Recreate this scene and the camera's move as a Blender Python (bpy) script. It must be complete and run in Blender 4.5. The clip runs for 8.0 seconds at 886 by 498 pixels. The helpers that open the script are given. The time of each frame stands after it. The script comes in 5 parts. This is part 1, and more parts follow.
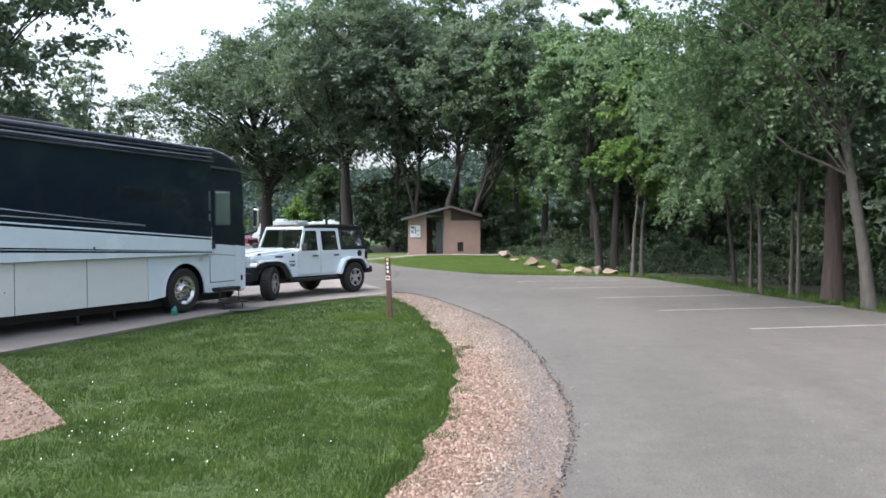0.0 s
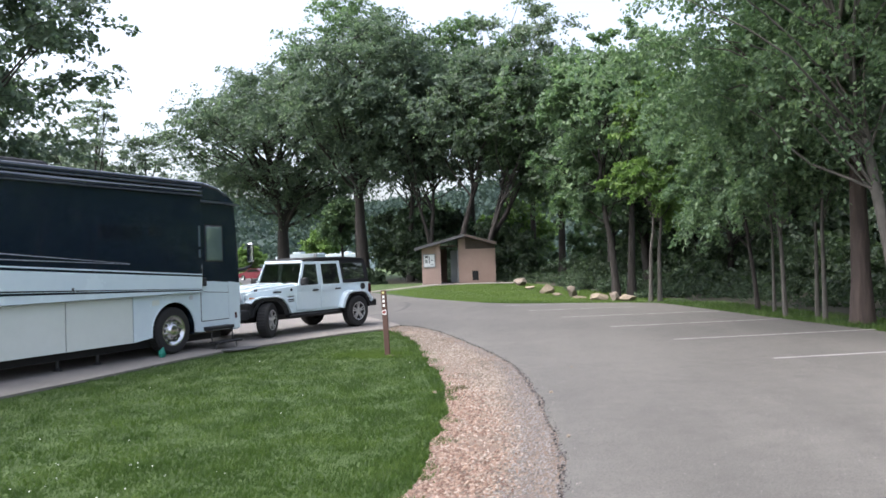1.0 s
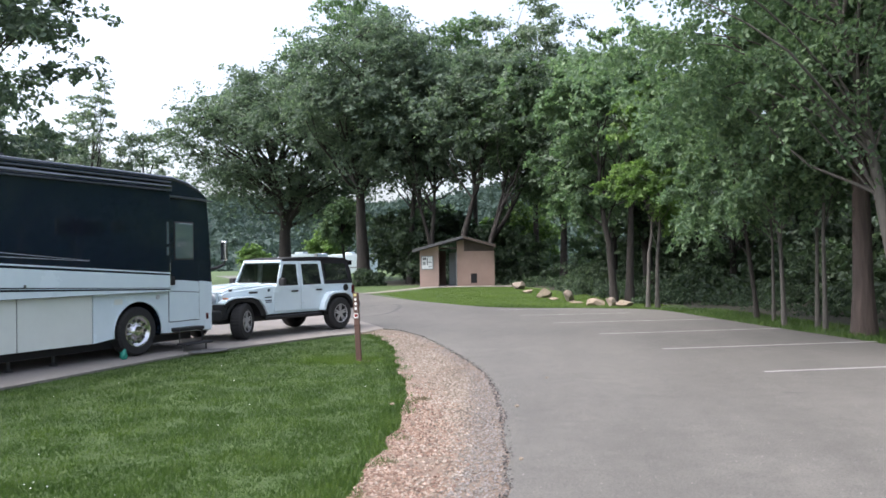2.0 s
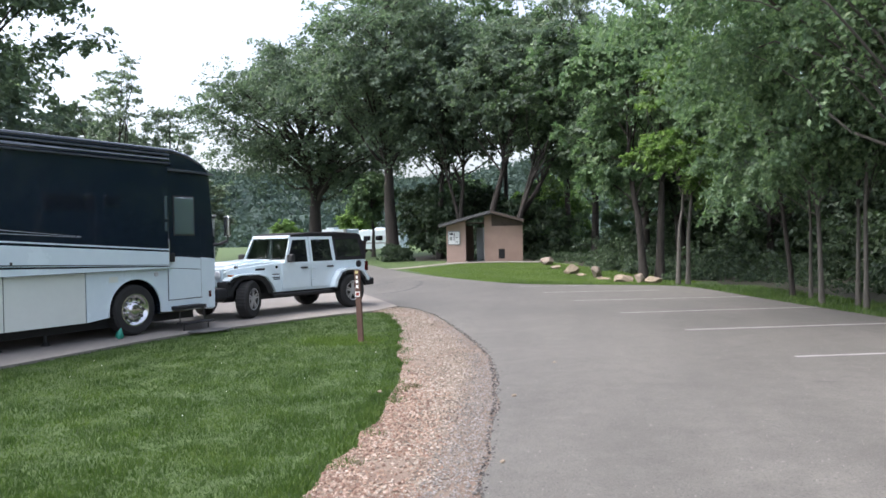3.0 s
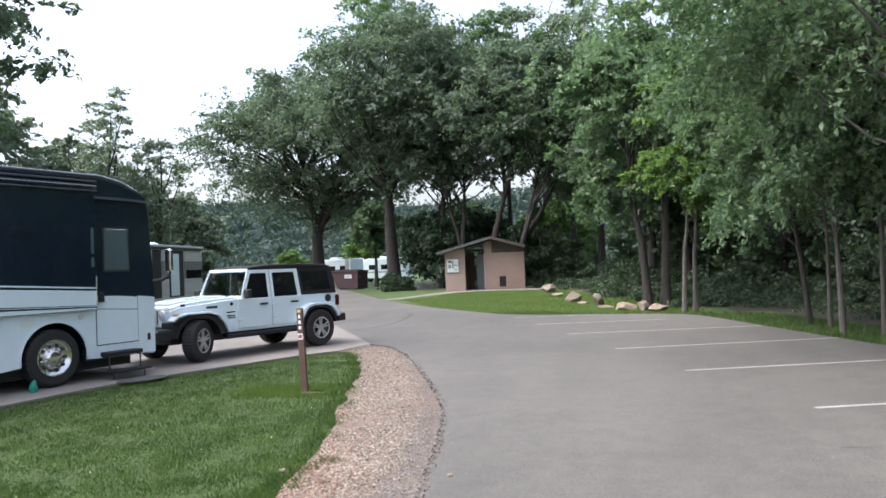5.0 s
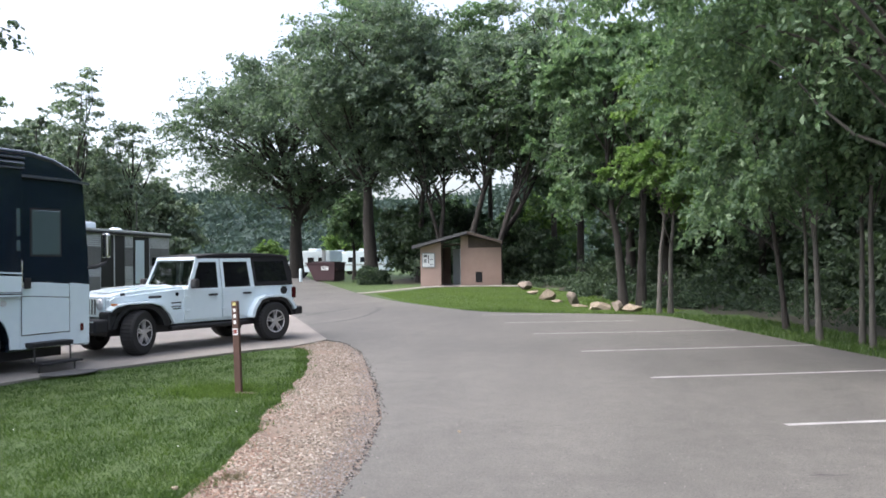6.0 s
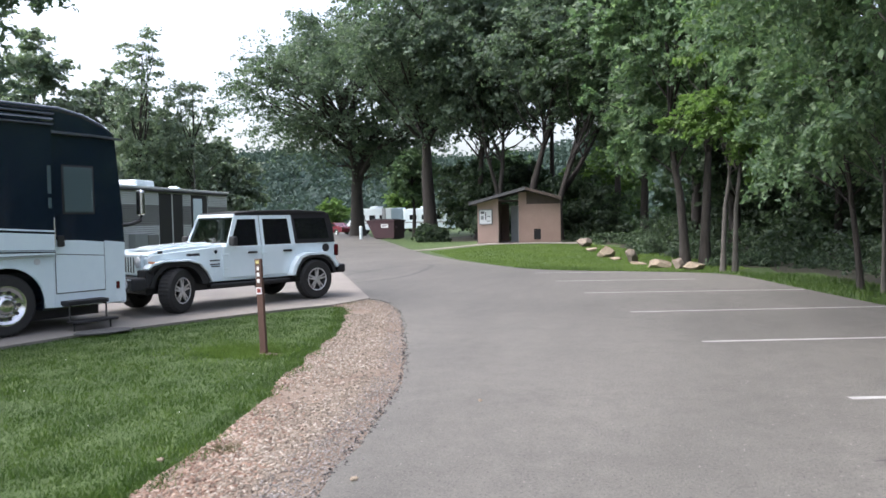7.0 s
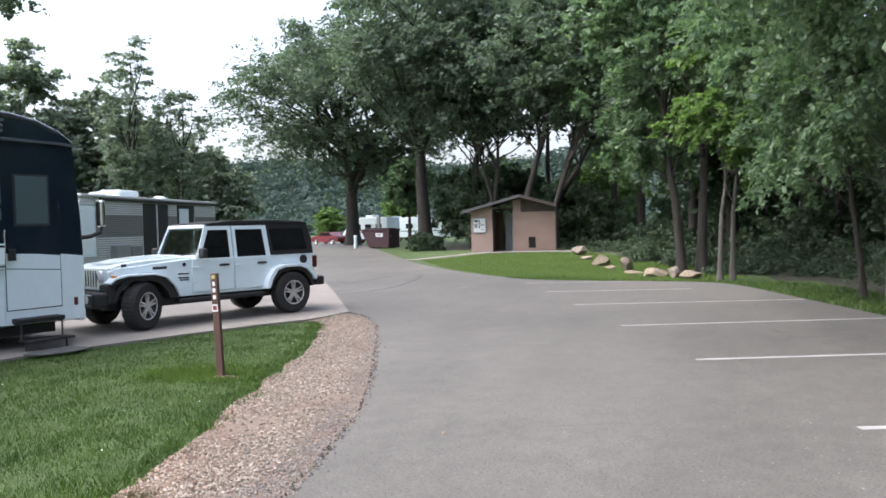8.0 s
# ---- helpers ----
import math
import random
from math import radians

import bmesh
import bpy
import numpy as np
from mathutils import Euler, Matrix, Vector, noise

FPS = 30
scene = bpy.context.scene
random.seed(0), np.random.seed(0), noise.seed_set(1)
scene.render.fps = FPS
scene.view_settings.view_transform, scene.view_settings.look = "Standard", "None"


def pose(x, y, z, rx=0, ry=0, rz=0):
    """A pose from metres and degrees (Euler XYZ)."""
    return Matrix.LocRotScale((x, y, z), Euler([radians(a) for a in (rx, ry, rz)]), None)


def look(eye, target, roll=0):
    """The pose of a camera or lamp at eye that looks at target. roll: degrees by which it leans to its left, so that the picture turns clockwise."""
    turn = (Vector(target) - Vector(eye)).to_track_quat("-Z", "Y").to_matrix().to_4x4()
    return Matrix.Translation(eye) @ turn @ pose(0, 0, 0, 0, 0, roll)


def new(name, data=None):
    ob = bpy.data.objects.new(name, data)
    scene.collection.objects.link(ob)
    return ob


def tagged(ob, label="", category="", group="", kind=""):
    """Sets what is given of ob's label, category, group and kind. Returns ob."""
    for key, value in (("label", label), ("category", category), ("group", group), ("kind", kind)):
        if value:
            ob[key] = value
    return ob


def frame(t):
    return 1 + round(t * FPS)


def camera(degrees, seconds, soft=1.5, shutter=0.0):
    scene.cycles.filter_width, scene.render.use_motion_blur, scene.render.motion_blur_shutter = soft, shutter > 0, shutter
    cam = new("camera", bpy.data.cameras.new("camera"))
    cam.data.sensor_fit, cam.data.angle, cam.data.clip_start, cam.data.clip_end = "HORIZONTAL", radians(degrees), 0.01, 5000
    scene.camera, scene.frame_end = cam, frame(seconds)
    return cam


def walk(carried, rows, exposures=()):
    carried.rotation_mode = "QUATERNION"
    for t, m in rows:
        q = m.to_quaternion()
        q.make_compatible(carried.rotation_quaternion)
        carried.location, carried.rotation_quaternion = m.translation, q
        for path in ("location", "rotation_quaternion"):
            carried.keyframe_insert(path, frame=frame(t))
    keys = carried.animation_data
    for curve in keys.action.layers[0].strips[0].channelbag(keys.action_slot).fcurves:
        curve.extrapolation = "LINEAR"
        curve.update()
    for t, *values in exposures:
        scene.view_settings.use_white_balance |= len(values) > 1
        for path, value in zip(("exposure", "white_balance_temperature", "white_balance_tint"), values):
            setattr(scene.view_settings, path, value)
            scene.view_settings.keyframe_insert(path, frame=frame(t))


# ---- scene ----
cam = camera(60.4, 8.0, soft=1.6, shutter=0.4)
PATH = [
    (0, (-0.028, -0.304, 1.636), (-0.263, 1.681, 1.59), -0.2),
    (0.5, (0.099, 0.109, 1.647), (-0.175, 2.09, 1.637), -0.3),
    (1, (0.301, 0.546, 1.655), (0.011, 2.524, 1.685), -1.8),
    (1.5, (0.53, 0.958, 1.665), (0.228, 2.934, 1.707), -1.5),
    (1.7, (0.611, 1.095, 1.651), (0.308, 3.072, 1.693), -1.1),
    (2.8, (1.038, 2.037, 1.621), (0.666, 4.002, 1.609), -1.0),
    (3, (1.078, 2.201, 1.625), (0.676, 4.16, 1.598), -1.1),
    (3.5, (1.198, 2.671, 1.633), (0.797, 4.63, 1.586), -1.8),
    (4, (1.373, 3.141, 1.646), (0.968, 5.099, 1.622), -2.7),
    (4.5, (1.442, 3.582, 1.656), (1.003, 5.533, 1.678), -2.5),
    (4.7, (1.459, 3.8, 1.66), (1.027, 5.752, 1.698), -2.5),
    (5.8, (1.752, 4.713, 1.626), (1.331, 6.668, 1.671), -0.8),
    (6, (1.781, 4.952, 1.631), (1.389, 6.913, 1.661), -0.8),
    (6.5, (1.945, 5.33, 1.606), (1.475, 7.273, 1.548), -0.3),
    (7, (2.045, 5.668, 1.596), (1.486, 7.587, 1.517), -1.1),
    (7.5, (2.056, 6.081, 1.614), (1.564, 8.019, 1.57), -0.9),
    (8, (2.157, 6.449, 1.604), (1.6, 8.369, 1.547), -1.5),
]
walk(cam, [(t, look(eye, target, roll)) for t, eye, target, roll in PATH])

# ---- daylight: a bright hazy evening sky, with a wide soft sun set high at the left ----
SUN_ELEV, SUN_AZ = 58.0, -112.0
scene.view_settings.exposure = 1.55
scene.view_settings.use_white_balance = True
scene.view_settings.white_balance_temperature = 6250
scene.view_settings.white_balance_tint = 14
world = bpy.data.worlds.new("sky")
scene.world = world
world.use_nodes = True
wn = world.node_tree
wn.nodes.clear()
sky = wn.nodes.new("ShaderNodeTexSky")
sky.sky_type = 'NISHITA'
sky.sun_disc = False
sky.sun_elevation = radians(SUN_ELEV)
sky.sun_rotation = radians(SUN_AZ)
sky.dust_density = 5.0
sky.air_density = 1.0
haze = wn.nodes.new("ShaderNodeHueSaturation")
haze.inputs["Saturation"].default_value = 0.6
back = wn.nodes.new("ShaderNodeBackground")
back.inputs["Strength"].default_value = 0.15
wout = wn.nodes.new("ShaderNodeOutputWorld")
wn.links.new(sky.outputs[0], haze.inputs["Color"])
wn.links.new(haze.outputs[0], back.inputs["Color"])
wn.links.new(back.outputs[0], wout.inputs["Surface"])

sun = new("sun", bpy.data.lights.new("sun", 'SUN'))
sun.data.energy = 1.1
sun.data.angle = radians(60)
sun.data.color = (1.0, 0.99, 0.97)
az, el = radians(SUN_AZ), radians(SUN_ELEV)
sun.matrix_world = look((math.sin(az) * math.cos(el) * 60, math.cos(az) * math.cos(el) * 60, math.sin(el) * 60), (0, 0, 0))


# ---- materials ----
def nodes_of(name):
    m = bpy.data.materials.new(name)
    m.use_nodes = True
    nt = m.node_tree
    return m, nt, nt.nodes["Principled BSDF"]


def ramp(nt, fac, stops):
    r = nt.nodes.new("ShaderNodeValToRGB")
    e = r.color_ramp.elements
    while len(e) < len(stops):
        e.new(0.5)
    for k, (p, c) in zip(e, stops):
        k.position, k.color = p, (*c, 1)
    nt.links.new(fac, r.inputs[0])
    return r.outputs[0]


def noise_node(nt, scale, detail=4.0, rough=0.6, stretch=None):
    tc = nt.nodes.new("ShaderNodeTexCoord")
    n = nt.nodes.new("ShaderNodeTexNoise")
    n.inputs["Scale"].default_value = scale
    n.inputs["Detail"].default_value = detail
    n.inputs["Roughness"].default_value = rough
    src = tc.outputs["Object"]
    if stretch:
        mp = nt.nodes.new("ShaderNodeMapping")
        mp.inputs["Scale"].default_value = stretch
        nt.links.new(src, mp.inputs[0])
        src = mp.outputs[0]
    nt.links.new(src, n.inputs["Vector"])
    return n.outputs["Fac"]


def mixc(nt, fac, a, b, mode='MIX'):
    m = nt.nodes.new("ShaderNodeMix")
    m.data_type, m.blend_type = 'RGBA', mode
    for sock, v in ((m.inputs[0], fac), (m.inputs[6], a), (m.inputs[7], b)):
        if isinstance(v, (int, float)):
            sock.default_value = v
        elif isinstance(v, tuple):
            sock.default_value = (*v, 1)
        else:
            nt.links.new(v, sock)
    return m.outputs[2]


def add_bump(nt, bsdf, height, strength, dist):
    b = nt.nodes.new("ShaderNodeBump")
    b.inputs["Strength"].default_value = strength
    b.inputs["Distance"].default_value = dist
    nt.links.new(height, b.inputs["Height"])
    nt.links.new(b.outputs[0], bsdf.inputs["Normal"])


def surface(name, lo, hi, rough=0.6, coarse=1.5, fine=30.0, metal=0.0, bump=0.0, dist=0.01, coat=0.0, stretch=None, mid=None):
    """Two scales of noise between two colours, with relief from the finer one."""
    m, nt, b = nodes_of(name)
    c = noise_node(nt, coarse, 5, 0.6, stretch)
    f = noise_node(nt, fine, 4, 0.65, stretch)
    both = mixc(nt, 0.45, c, f)
    stops = [(0.32, lo), (0.68, hi)] if mid is None else [(0.3, lo), (0.5, mid), (0.7, hi)]
    nt.links.new(ramp(nt, both, stops), b.inputs["Base Color"])
    b.inputs["Metallic"].default_value = metal
    r = nt.nodes.new("ShaderNodeMapRange")
    r.inputs[3].default_value, r.inputs[4].default_value = max(rough - 0.08, 0.02), min(rough + 0.1, 1)
    nt.links.new(c, r.inputs[0])
    nt.links.new(r.outputs[0], b.inputs["Roughness"])
    b.inputs["Coat Weight"].default_value = coat
    b.inputs["Coat Roughness"].default_value = 0.05
    if bump:
        add_bump(nt, b, f, bump, dist)
    return m


def leaf_material(name, dark, mid, light, trans=0.45, patch=0.35, single=0.5, span=(0.2, 0.5, 0.85), gloss=0.35):
    m, nt, b = nodes_of(name)
    geo = nt.nodes.new("ShaderNodeNewGeometry")
    n = noise_node(nt, patch, 4, 0.65)
    k = mixc(nt, single, n, geo.outputs["Random Per Island"])
    col = ramp(nt, k, [(span[0], dark), (span[1], mid), (span[2], light)])
    nt.links.new(col, b.inputs["Base Color"])
    b.inputs["Roughness"].default_value = 0.52
    b.inputs["Specular IOR Level"].default_value = gloss
    t = nt.nodes.new("ShaderNodeBsdfTranslucent")
    nt.links.new(mixc(nt, 1.0, col, (1.1, 1.25, 0.8), 'MULTIPLY'), t.inputs["Color"])
    mx = nt.nodes.new("ShaderNodeMixShader")
    mx.inputs[0].default_value = trans
    nt.links.new(b.outputs[0], mx.inputs[1])
    nt.links.new(t.outputs[0], mx.inputs[2])
    nt.links.new(mx.outputs[0], nt.nodes["Material Output"].inputs["Surface"])
    return m


def glass_material(name, tint, alpha_mix=0.5, gloss=0.5):
    """Tinted pane: clear gloss over a darkened view through."""
    m, nt, b = nodes_of(name)
    b.inputs["Base Color"].default_value = (*tint, 1)
    b.inputs["Roughness"].default_value = 0.03
    b.inputs["Transmission Weight"].default_value = alpha_mix
    b.inputs["IOR"].default_value = 1.45
    b.inputs["Specular IOR Level"].default_value = gloss
    return m


def grass_ground():
    m, nt, b = nodes_of("lawn_soil")
    big = noise_node(nt, 0.18, 4, 0.6)
    mid = noise_node(nt, 1.7, 5, 0.7)
    fine = noise_node(nt, 60, 3, 0.7)
    c1 = ramp(nt, mixc(nt, 0.5, big, mid), [(0.3, (0.0265, 0.052, 0.0105)), (0.5, (0.045, 0.082, 0.0145)), (0.72, (0.082, 0.118, 0.024))])
    c2 = mixc(nt, 0.5, c1, ramp(nt, fine, [(0.3, (0.018, 0.037, 0.008)), (0.7, (0.068, 0.118, 0.022))]))
    nt.links.new(c2, b.inputs["Base Color"])
    b.inputs["Roughness"].default_value = 0.85
    add_bump(nt, b, fine, 0.8, 0.03)
    return m


def asphalt():
    m, nt, b = nodes_of("worn_asphalt")
    big = noise_node(nt, 0.3, 6, 0.7)
    mid = noise_node(nt, 3.5, 8, 0.75)
    streak = noise_node(nt, 0.9, 5, 0.65, (1.0, 0.22, 1.0))
    fine = noise_node(nt, 140, 3, 0.8)
    c = ramp(nt, mixc(nt, 0.4, mixc(nt, 0.5, big, streak), mid), [(0.36, (0.071, 0.0685, 0.0625)), (0.5, (0.105, 0.1015, 0.0925)), (0.64, (0.148, 0.142, 0.129))])
    g = ramp(nt, fine, [(0.3, (0.62, 0.62, 0.62)), (0.7, (1.25, 1.24, 1.22))])
    wear = noise_node(nt, 0.11, 3, 0.55)
    c = mixc(nt, 1.0, c, ramp(nt, wear, [(0.36, (0.78, 0.775, 0.76)), (0.64, (1.14, 1.13, 1.09))]), 'MULTIPLY')
    chips = noise_node(nt, 75, 2, 0.5)
    c = mixc(nt, ramp(nt, chips, [(0.57, (0, 0, 0)), (0.66, (0.6, 0.6, 0.6))]), c, (0.2, 0.19, 0.175))
    pits = noise_node(nt, 48, 2, 0.5)
    c = mixc(nt, ramp(nt, pits, [(0.34, (0.75, 0.75, 0.75)), (0.44, (0, 0, 0))]), c, (0.035, 0.034, 0.033))
    nt.links.new(mixc(nt, 0.8, c, g, 'MULTIPLY'), b.inputs["Base Color"])
    b.inputs["Roughness"].default_value = 0.7
    add_bump(nt, b, fine, 0.5, 0.006)
    return m


def road_marks():
    m, nt, b = nodes_of("tyre_mark")
    f = noise_node(nt, 3.0, 5, 0.7)
    nt.links.new(ramp(nt, f, [(0.35, (0.035, 0.033, 0.032)), (0.65, (0.085, 0.08, 0.077))]), b.inputs["Base Color"])
    b.inputs["Roughness"].default_value = 0.75
    return m


M_MARK = road_marks()
M_LAWN = grass_ground()
M_ASPHALT = asphalt()
M_CONCRETE = surface("pad_concrete", (0.165, 0.149, 0.132), (0.245, 0.224, 0.202), 0.85, 0.8, 45, bump=0.3, dist=0.004)
M_GRAVELBED = surface("gravel_bed", (0.12, 0.072, 0.05), (0.2, 0.17, 0.138), 0.9, 1.6, 60, bump=1.0, dist=0.012, mid=(0.165, 0.123, 0.094))
# woodland soil, with the shadow under the trees put into its dark colour
M_LITTER_SHADE = surface("leaf_litter_shade", (0.014, 0.015, 0.008), (0.045, 0.042, 0.022), 0.95, 1.2, 14, bump=1.0, dist=0.03)
M_SOIL = surface("dry_soil", (0.07, 0.055, 0.035), (0.13, 0.105, 0.07), 0.95, 3, 40, bump=0.8, dist=0.01)
M_PAINTLINE = surface("line_paint", (0.225, 0.22, 0.212), (0.4, 0.4, 0.385), 0.7, 3, 60)
M_BARK = surface("bark", (0.016, 0.014, 0.012), (0.05, 0.043, 0.037), 0.9, 2.5, 14, bump=1.0, dist=0.04, stretch=(1, 1, 0.18))
M_BARK_PALE = surface("pale_bark", (0.05, 0.047, 0.041), (0.12, 0.11, 0.095), 0.85, 2.5, 14, bump=0.7, dist=0.02, stretch=(1, 1, 0.3))
M_BARK_RED = surface("shaggy_bark", (0.0298, 0.0221, 0.0187), (0.085, 0.0629, 0.0527), 0.9, 2.5, 9, bump=1.0, dist=0.05, stretch=(1, 1, 0.12))
# oak green made darker and bluer: haze and backlight are in the colour
M_LEAF_OAK = leaf_material("hazy_oak_leaf", (0.06, 0.09, 0.075), (0.106, 0.147, 0.112), (0.174, 0.223, 0.155))
M_LEAF = leaf_material("forest_leaf", (0.072, 0.122, 0.077), (0.128, 0.198, 0.114), (0.217, 0.296, 0.166))
M_LEAF_BRIGHT = leaf_material("young_leaf", (0.07, 0.128, 0.038), (0.122, 0.2, 0.06), (0.195, 0.28, 0.092), 0.5)
# pale grey leaf for distant trees, with haze put into its colour
M_LEAF_GREY = leaf_material("hazy_grey_leaf", (0.1, 0.138, 0.115), (0.167, 0.21, 0.17), (0.25, 0.295, 0.225))
# darker leaf copy: the woods' inner shade is put into its colour
M_LEAF_DARK_SHADE = leaf_material("dark_shaded_leaf", (0.03, 0.051, 0.034), (0.055, 0.086, 0.051), (0.098, 0.138, 0.077))


# ---- mesh helpers ----
def mesh_object(name, verts, faces, material, parent=None, smooth=False):
    """One mesh object out of arrays; faces all have the same number of corners."""
    v = np.asarray(verts, dtype=np.float32).reshape(-1, 3)
    f = np.asarray(faces, dtype=np.int32)
    me = bpy.data.meshes.new(name)
    k = f.shape[1]
    me.vertices.add(len(v))
    me.vertices.foreach_set("co", v.ravel())
    me.loops.add(f.size)
    me.loops.foreach_set("vertex_index", f.ravel())
    me.polygons.add(len(f))
    me.polygons.foreach_set("loop_start", np.arange(0, f.size, k, dtype=np.int32))
    me.polygons.foreach_set("use_smooth", np.full(len(f), smooth))
    me.update(calc_edges=True)
    me.materials.append(material)
    ob = new(name, me)
    if parent:
        ob.parent = parent
    return ob


def part(name, bm, material, parent=None, label="", smooth=False):
    me = bpy.data.meshes.new(name)
    bmesh.ops.recalc_face_normals(bm, faces=bm.faces)
    if smooth:
        for f in bm.faces:
            f.smooth = True
    bm.to_mesh(me)
    bm.free()
    me.materials.append(material)
    ob = new(name, me)
    if parent:
        ob.parent = parent
    if label:
        tagged(ob, label)
    return ob


def box(x0, x1, y0, y1, z0, z1, bevel=0.0, seg=2, bm=None):
    own = bmesh.new()
    bmesh.ops.create_cube(own, size=1.0)
    for v in own.verts:
        v.co = Vector((x0 + (v.co.x + 0.5) * (x1 - x0), y0 + (v.co.y + 0.5) * (y1 - y0), z0 + (v.co.z + 0.5) * (z1 - z0)))
    if bevel:
        bmesh.ops.bevel(own, geom=own.edges[:], offset=bevel, segments=seg, affect='EDGES', profile=0.5)
    return join(bm, own)


def join(bm, own):
    if bm is None:
        return own
    me = bpy.data.meshes.new("tmp")
    own.to_mesh(me)
    bm.from_mesh(me)
    own.free()
    bpy.data.meshes.remove(me)
    return bm


def prism(outline, axis, a, b, bevel=0.0, seg=2, bm=None):
    """An outline of 2D points pushed along an axis from a to b: 'x' takes (y, z), 'y' takes (x, z), 'z' takes (x, y)."""
    own = bmesh.new()

    def at(p, d):
        return {"x": (d, p[0], p[1]), "y": (p[0], d, p[1]), "z": (p[0], p[1], d)}[axis]
    lo = [own.verts.new(at(p, a)) for p in outline]
    hi = [own.verts.new(at(p, b)) for p in outline]
    own.faces.new(lo)
    own.faces.new(hi[::-1])
    n = len(outline)
    for i in range(n):
        own.faces.new((lo[i], hi[i], hi[(i + 1) % n], lo[(i + 1) % n]))
    bmesh.ops.recalc_face_normals(own, faces=own.faces)
    if bevel:
        bmesh.ops.bevel(own, geom=own.edges[:], offset=bevel, segments=seg, affect='EDGES', profile=0.5)
    return join(bm, own)


def lathe(profile, axis_point, axis="x", n=28, bm=None):
    """A closed profile of (distance along the axis, radius) turned round a line through axis_point."""
    own = bmesh.new()
    rings = []
    for d, r in profile:
        ring = []
        for i in range(n):
            t = 2 * math.pi * i / n
            c, s = math.cos(t) * r, math.sin(t) * r
            p = {"x": (d, c, s), "y": (c, d, s), "z": (c, s, d)}[axis]
            ring.append(own.verts.new(Vector(axis_point) + Vector(p)))
        rings.append(ring)
    for k in range(len(rings) - 1):
        for i in range(n):
            own.faces.new((rings[k][i], rings[k][(i + 1) % n], rings[k + 1][(i + 1) % n], rings[k + 1][i]))
    return join(bm, own)


def tube(points, radii, n=8, bm=None):
    """A round bar along points."""
    own = bmesh.new()
    pts = [Vector(p) for p in points]
    rr = radii if isinstance(radii, (list, tuple)) else [radii] * len(pts)
    rings = []
    for i, p in enumerate(pts):
        d = (pts[min(i + 1, len(pts) - 1)] - pts[max(i - 1, 0)]).normalized()
        side = d.cross(Vector((0, 0, 1)) if abs(d.z) < 0.9 else Vector((1, 0, 0))).normalized()
        up = side.cross(d)
        rings.append([own.verts.new(p + (side * math.cos(2 * math.pi * k / n) + up * math.sin(2 * math.pi * k / n)) * rr[i]) for k in range(n)])
    for a, b in zip(rings, rings[1:]):
        for k in range(n):
            own.faces.new((a[k], a[(k + 1) % n], b[(k + 1) % n], b[k]))
    own.faces.new(rings[0])
    own.faces.new(rings[-1][::-1])
    return join(bm, own)


def thing(name, m, label, category, group="", kind=""):
    ob = new(name)
    ob.matrix_basis = m
    return tagged(ob, label, category, group, kind)


# ---- ground, road, pad, gravel ----
def smooth_curve(pts, step=0.4):
    """Points along a soft curve through the given ones."""
    p = [Vector((*q, 0)) for q in pts]
    p = [2 * p[0] - p[1]] + p + [2 * p[-1] - p[-2]]
    out = []
    for i in range(1, len(p) - 2):
        n = max(1, int((p[i + 1] - p[i]).length / step))
        for k in range(n):
            t = k / n
            a, b, c, d = p[i - 1], p[i], p[i + 1], p[i + 2]
            q = 0.5 * (2 * b + (c - a) * t + (2 * a - 5 * b + 4 * c - d) * t * t + (3 * b - a - 3 * c + d) * t ** 3)
            out.append((q.x, q.y))
    out.append((p[-2].x, p[-2].y))
    return out


def inside(poly, x, y):
    """Which of the points lie in the polygon."""
    x, y = np.asarray(x), np.asarray(y)
    hit = np.zeros(x.shape, bool)
    px, py = np.array(poly).T
    for i in range(len(px)):
        j = i - 1
        cross = ((py[i] > y) != (py[j] > y)) & (x < (px[j] - px[i]) * (y - py[i]) / (py[j] - py[i] + 1e-12) + px[i])
        hit ^= cross
    return hit


def slab(name, poly, z, thick, material, label, category, kind="structure"):
    bm = bmesh.new()
    lo = [bm.verts.new((x, y, z - thick)) for x, y in poly]
    hi = [bm.verts.new((x, y, z)) for x, y in poly]
    n = len(poly)
    for i in range(n):
        bm.faces.new((lo[i], lo[(i + 1) % n], hi[(i + 1) % n], hi[i]))
    top = bm.faces.new(hi)
    bmesh.ops.triangulate(bm, faces=[top])
    return tagged(part(name, bm, material), label, category, kind=kind)


LEFT_EDGE = [(-2.6, -7), (-1.3, -2), (-0.35, 2.2), (0.12, 4.4), (0.31, 5.9), (0.32, 6.9), (0.22, 8.2), (0.0, 10.2), (-0.42, 12.6), (-0.96, 14.3), (-1.6, 16.1),
             (-2.3, 17.9), (-3.05, 19.4), (-3.78, 20.2)]
FAR_LEFT = [(-6.4, 25.2), (-8.6, 29.3), (-11.6, 34.5), (-17.5, 46), (-26, 62), (-36, 84), (-60, 128)]
RIGHT_EDGE = [(9.8, -8), (9.2, 0), (8.3, 8), (7.5, 12), (6.85, 15.4), (6.2, 18), (5.55, 20.2), (4.86, 22.8), (3.95, 26.2), (3.2, 27.3), (1.77, 27.8), (-1.43, 28.6), (-3.46, 30.8),
              (-6.23, 35), (-9.74, 41.6), (-13.2, 49), (-19, 61.5), (-25, 74), (-33, 92), (-52, 128)]
GRASS_EDGE = [(-3.6, -7), (-2.3, -2), (-1.25, 2), (-0.92, 4.4), (-0.85, 5.6), (-0.83, 6.6), (-0.88, 8), (-1.1, 10.1), (-1.55, 12), (-2.05, 13.9), (-2.55, 15.8), (-3.42, 18.2), (-3.75, 18.75)]
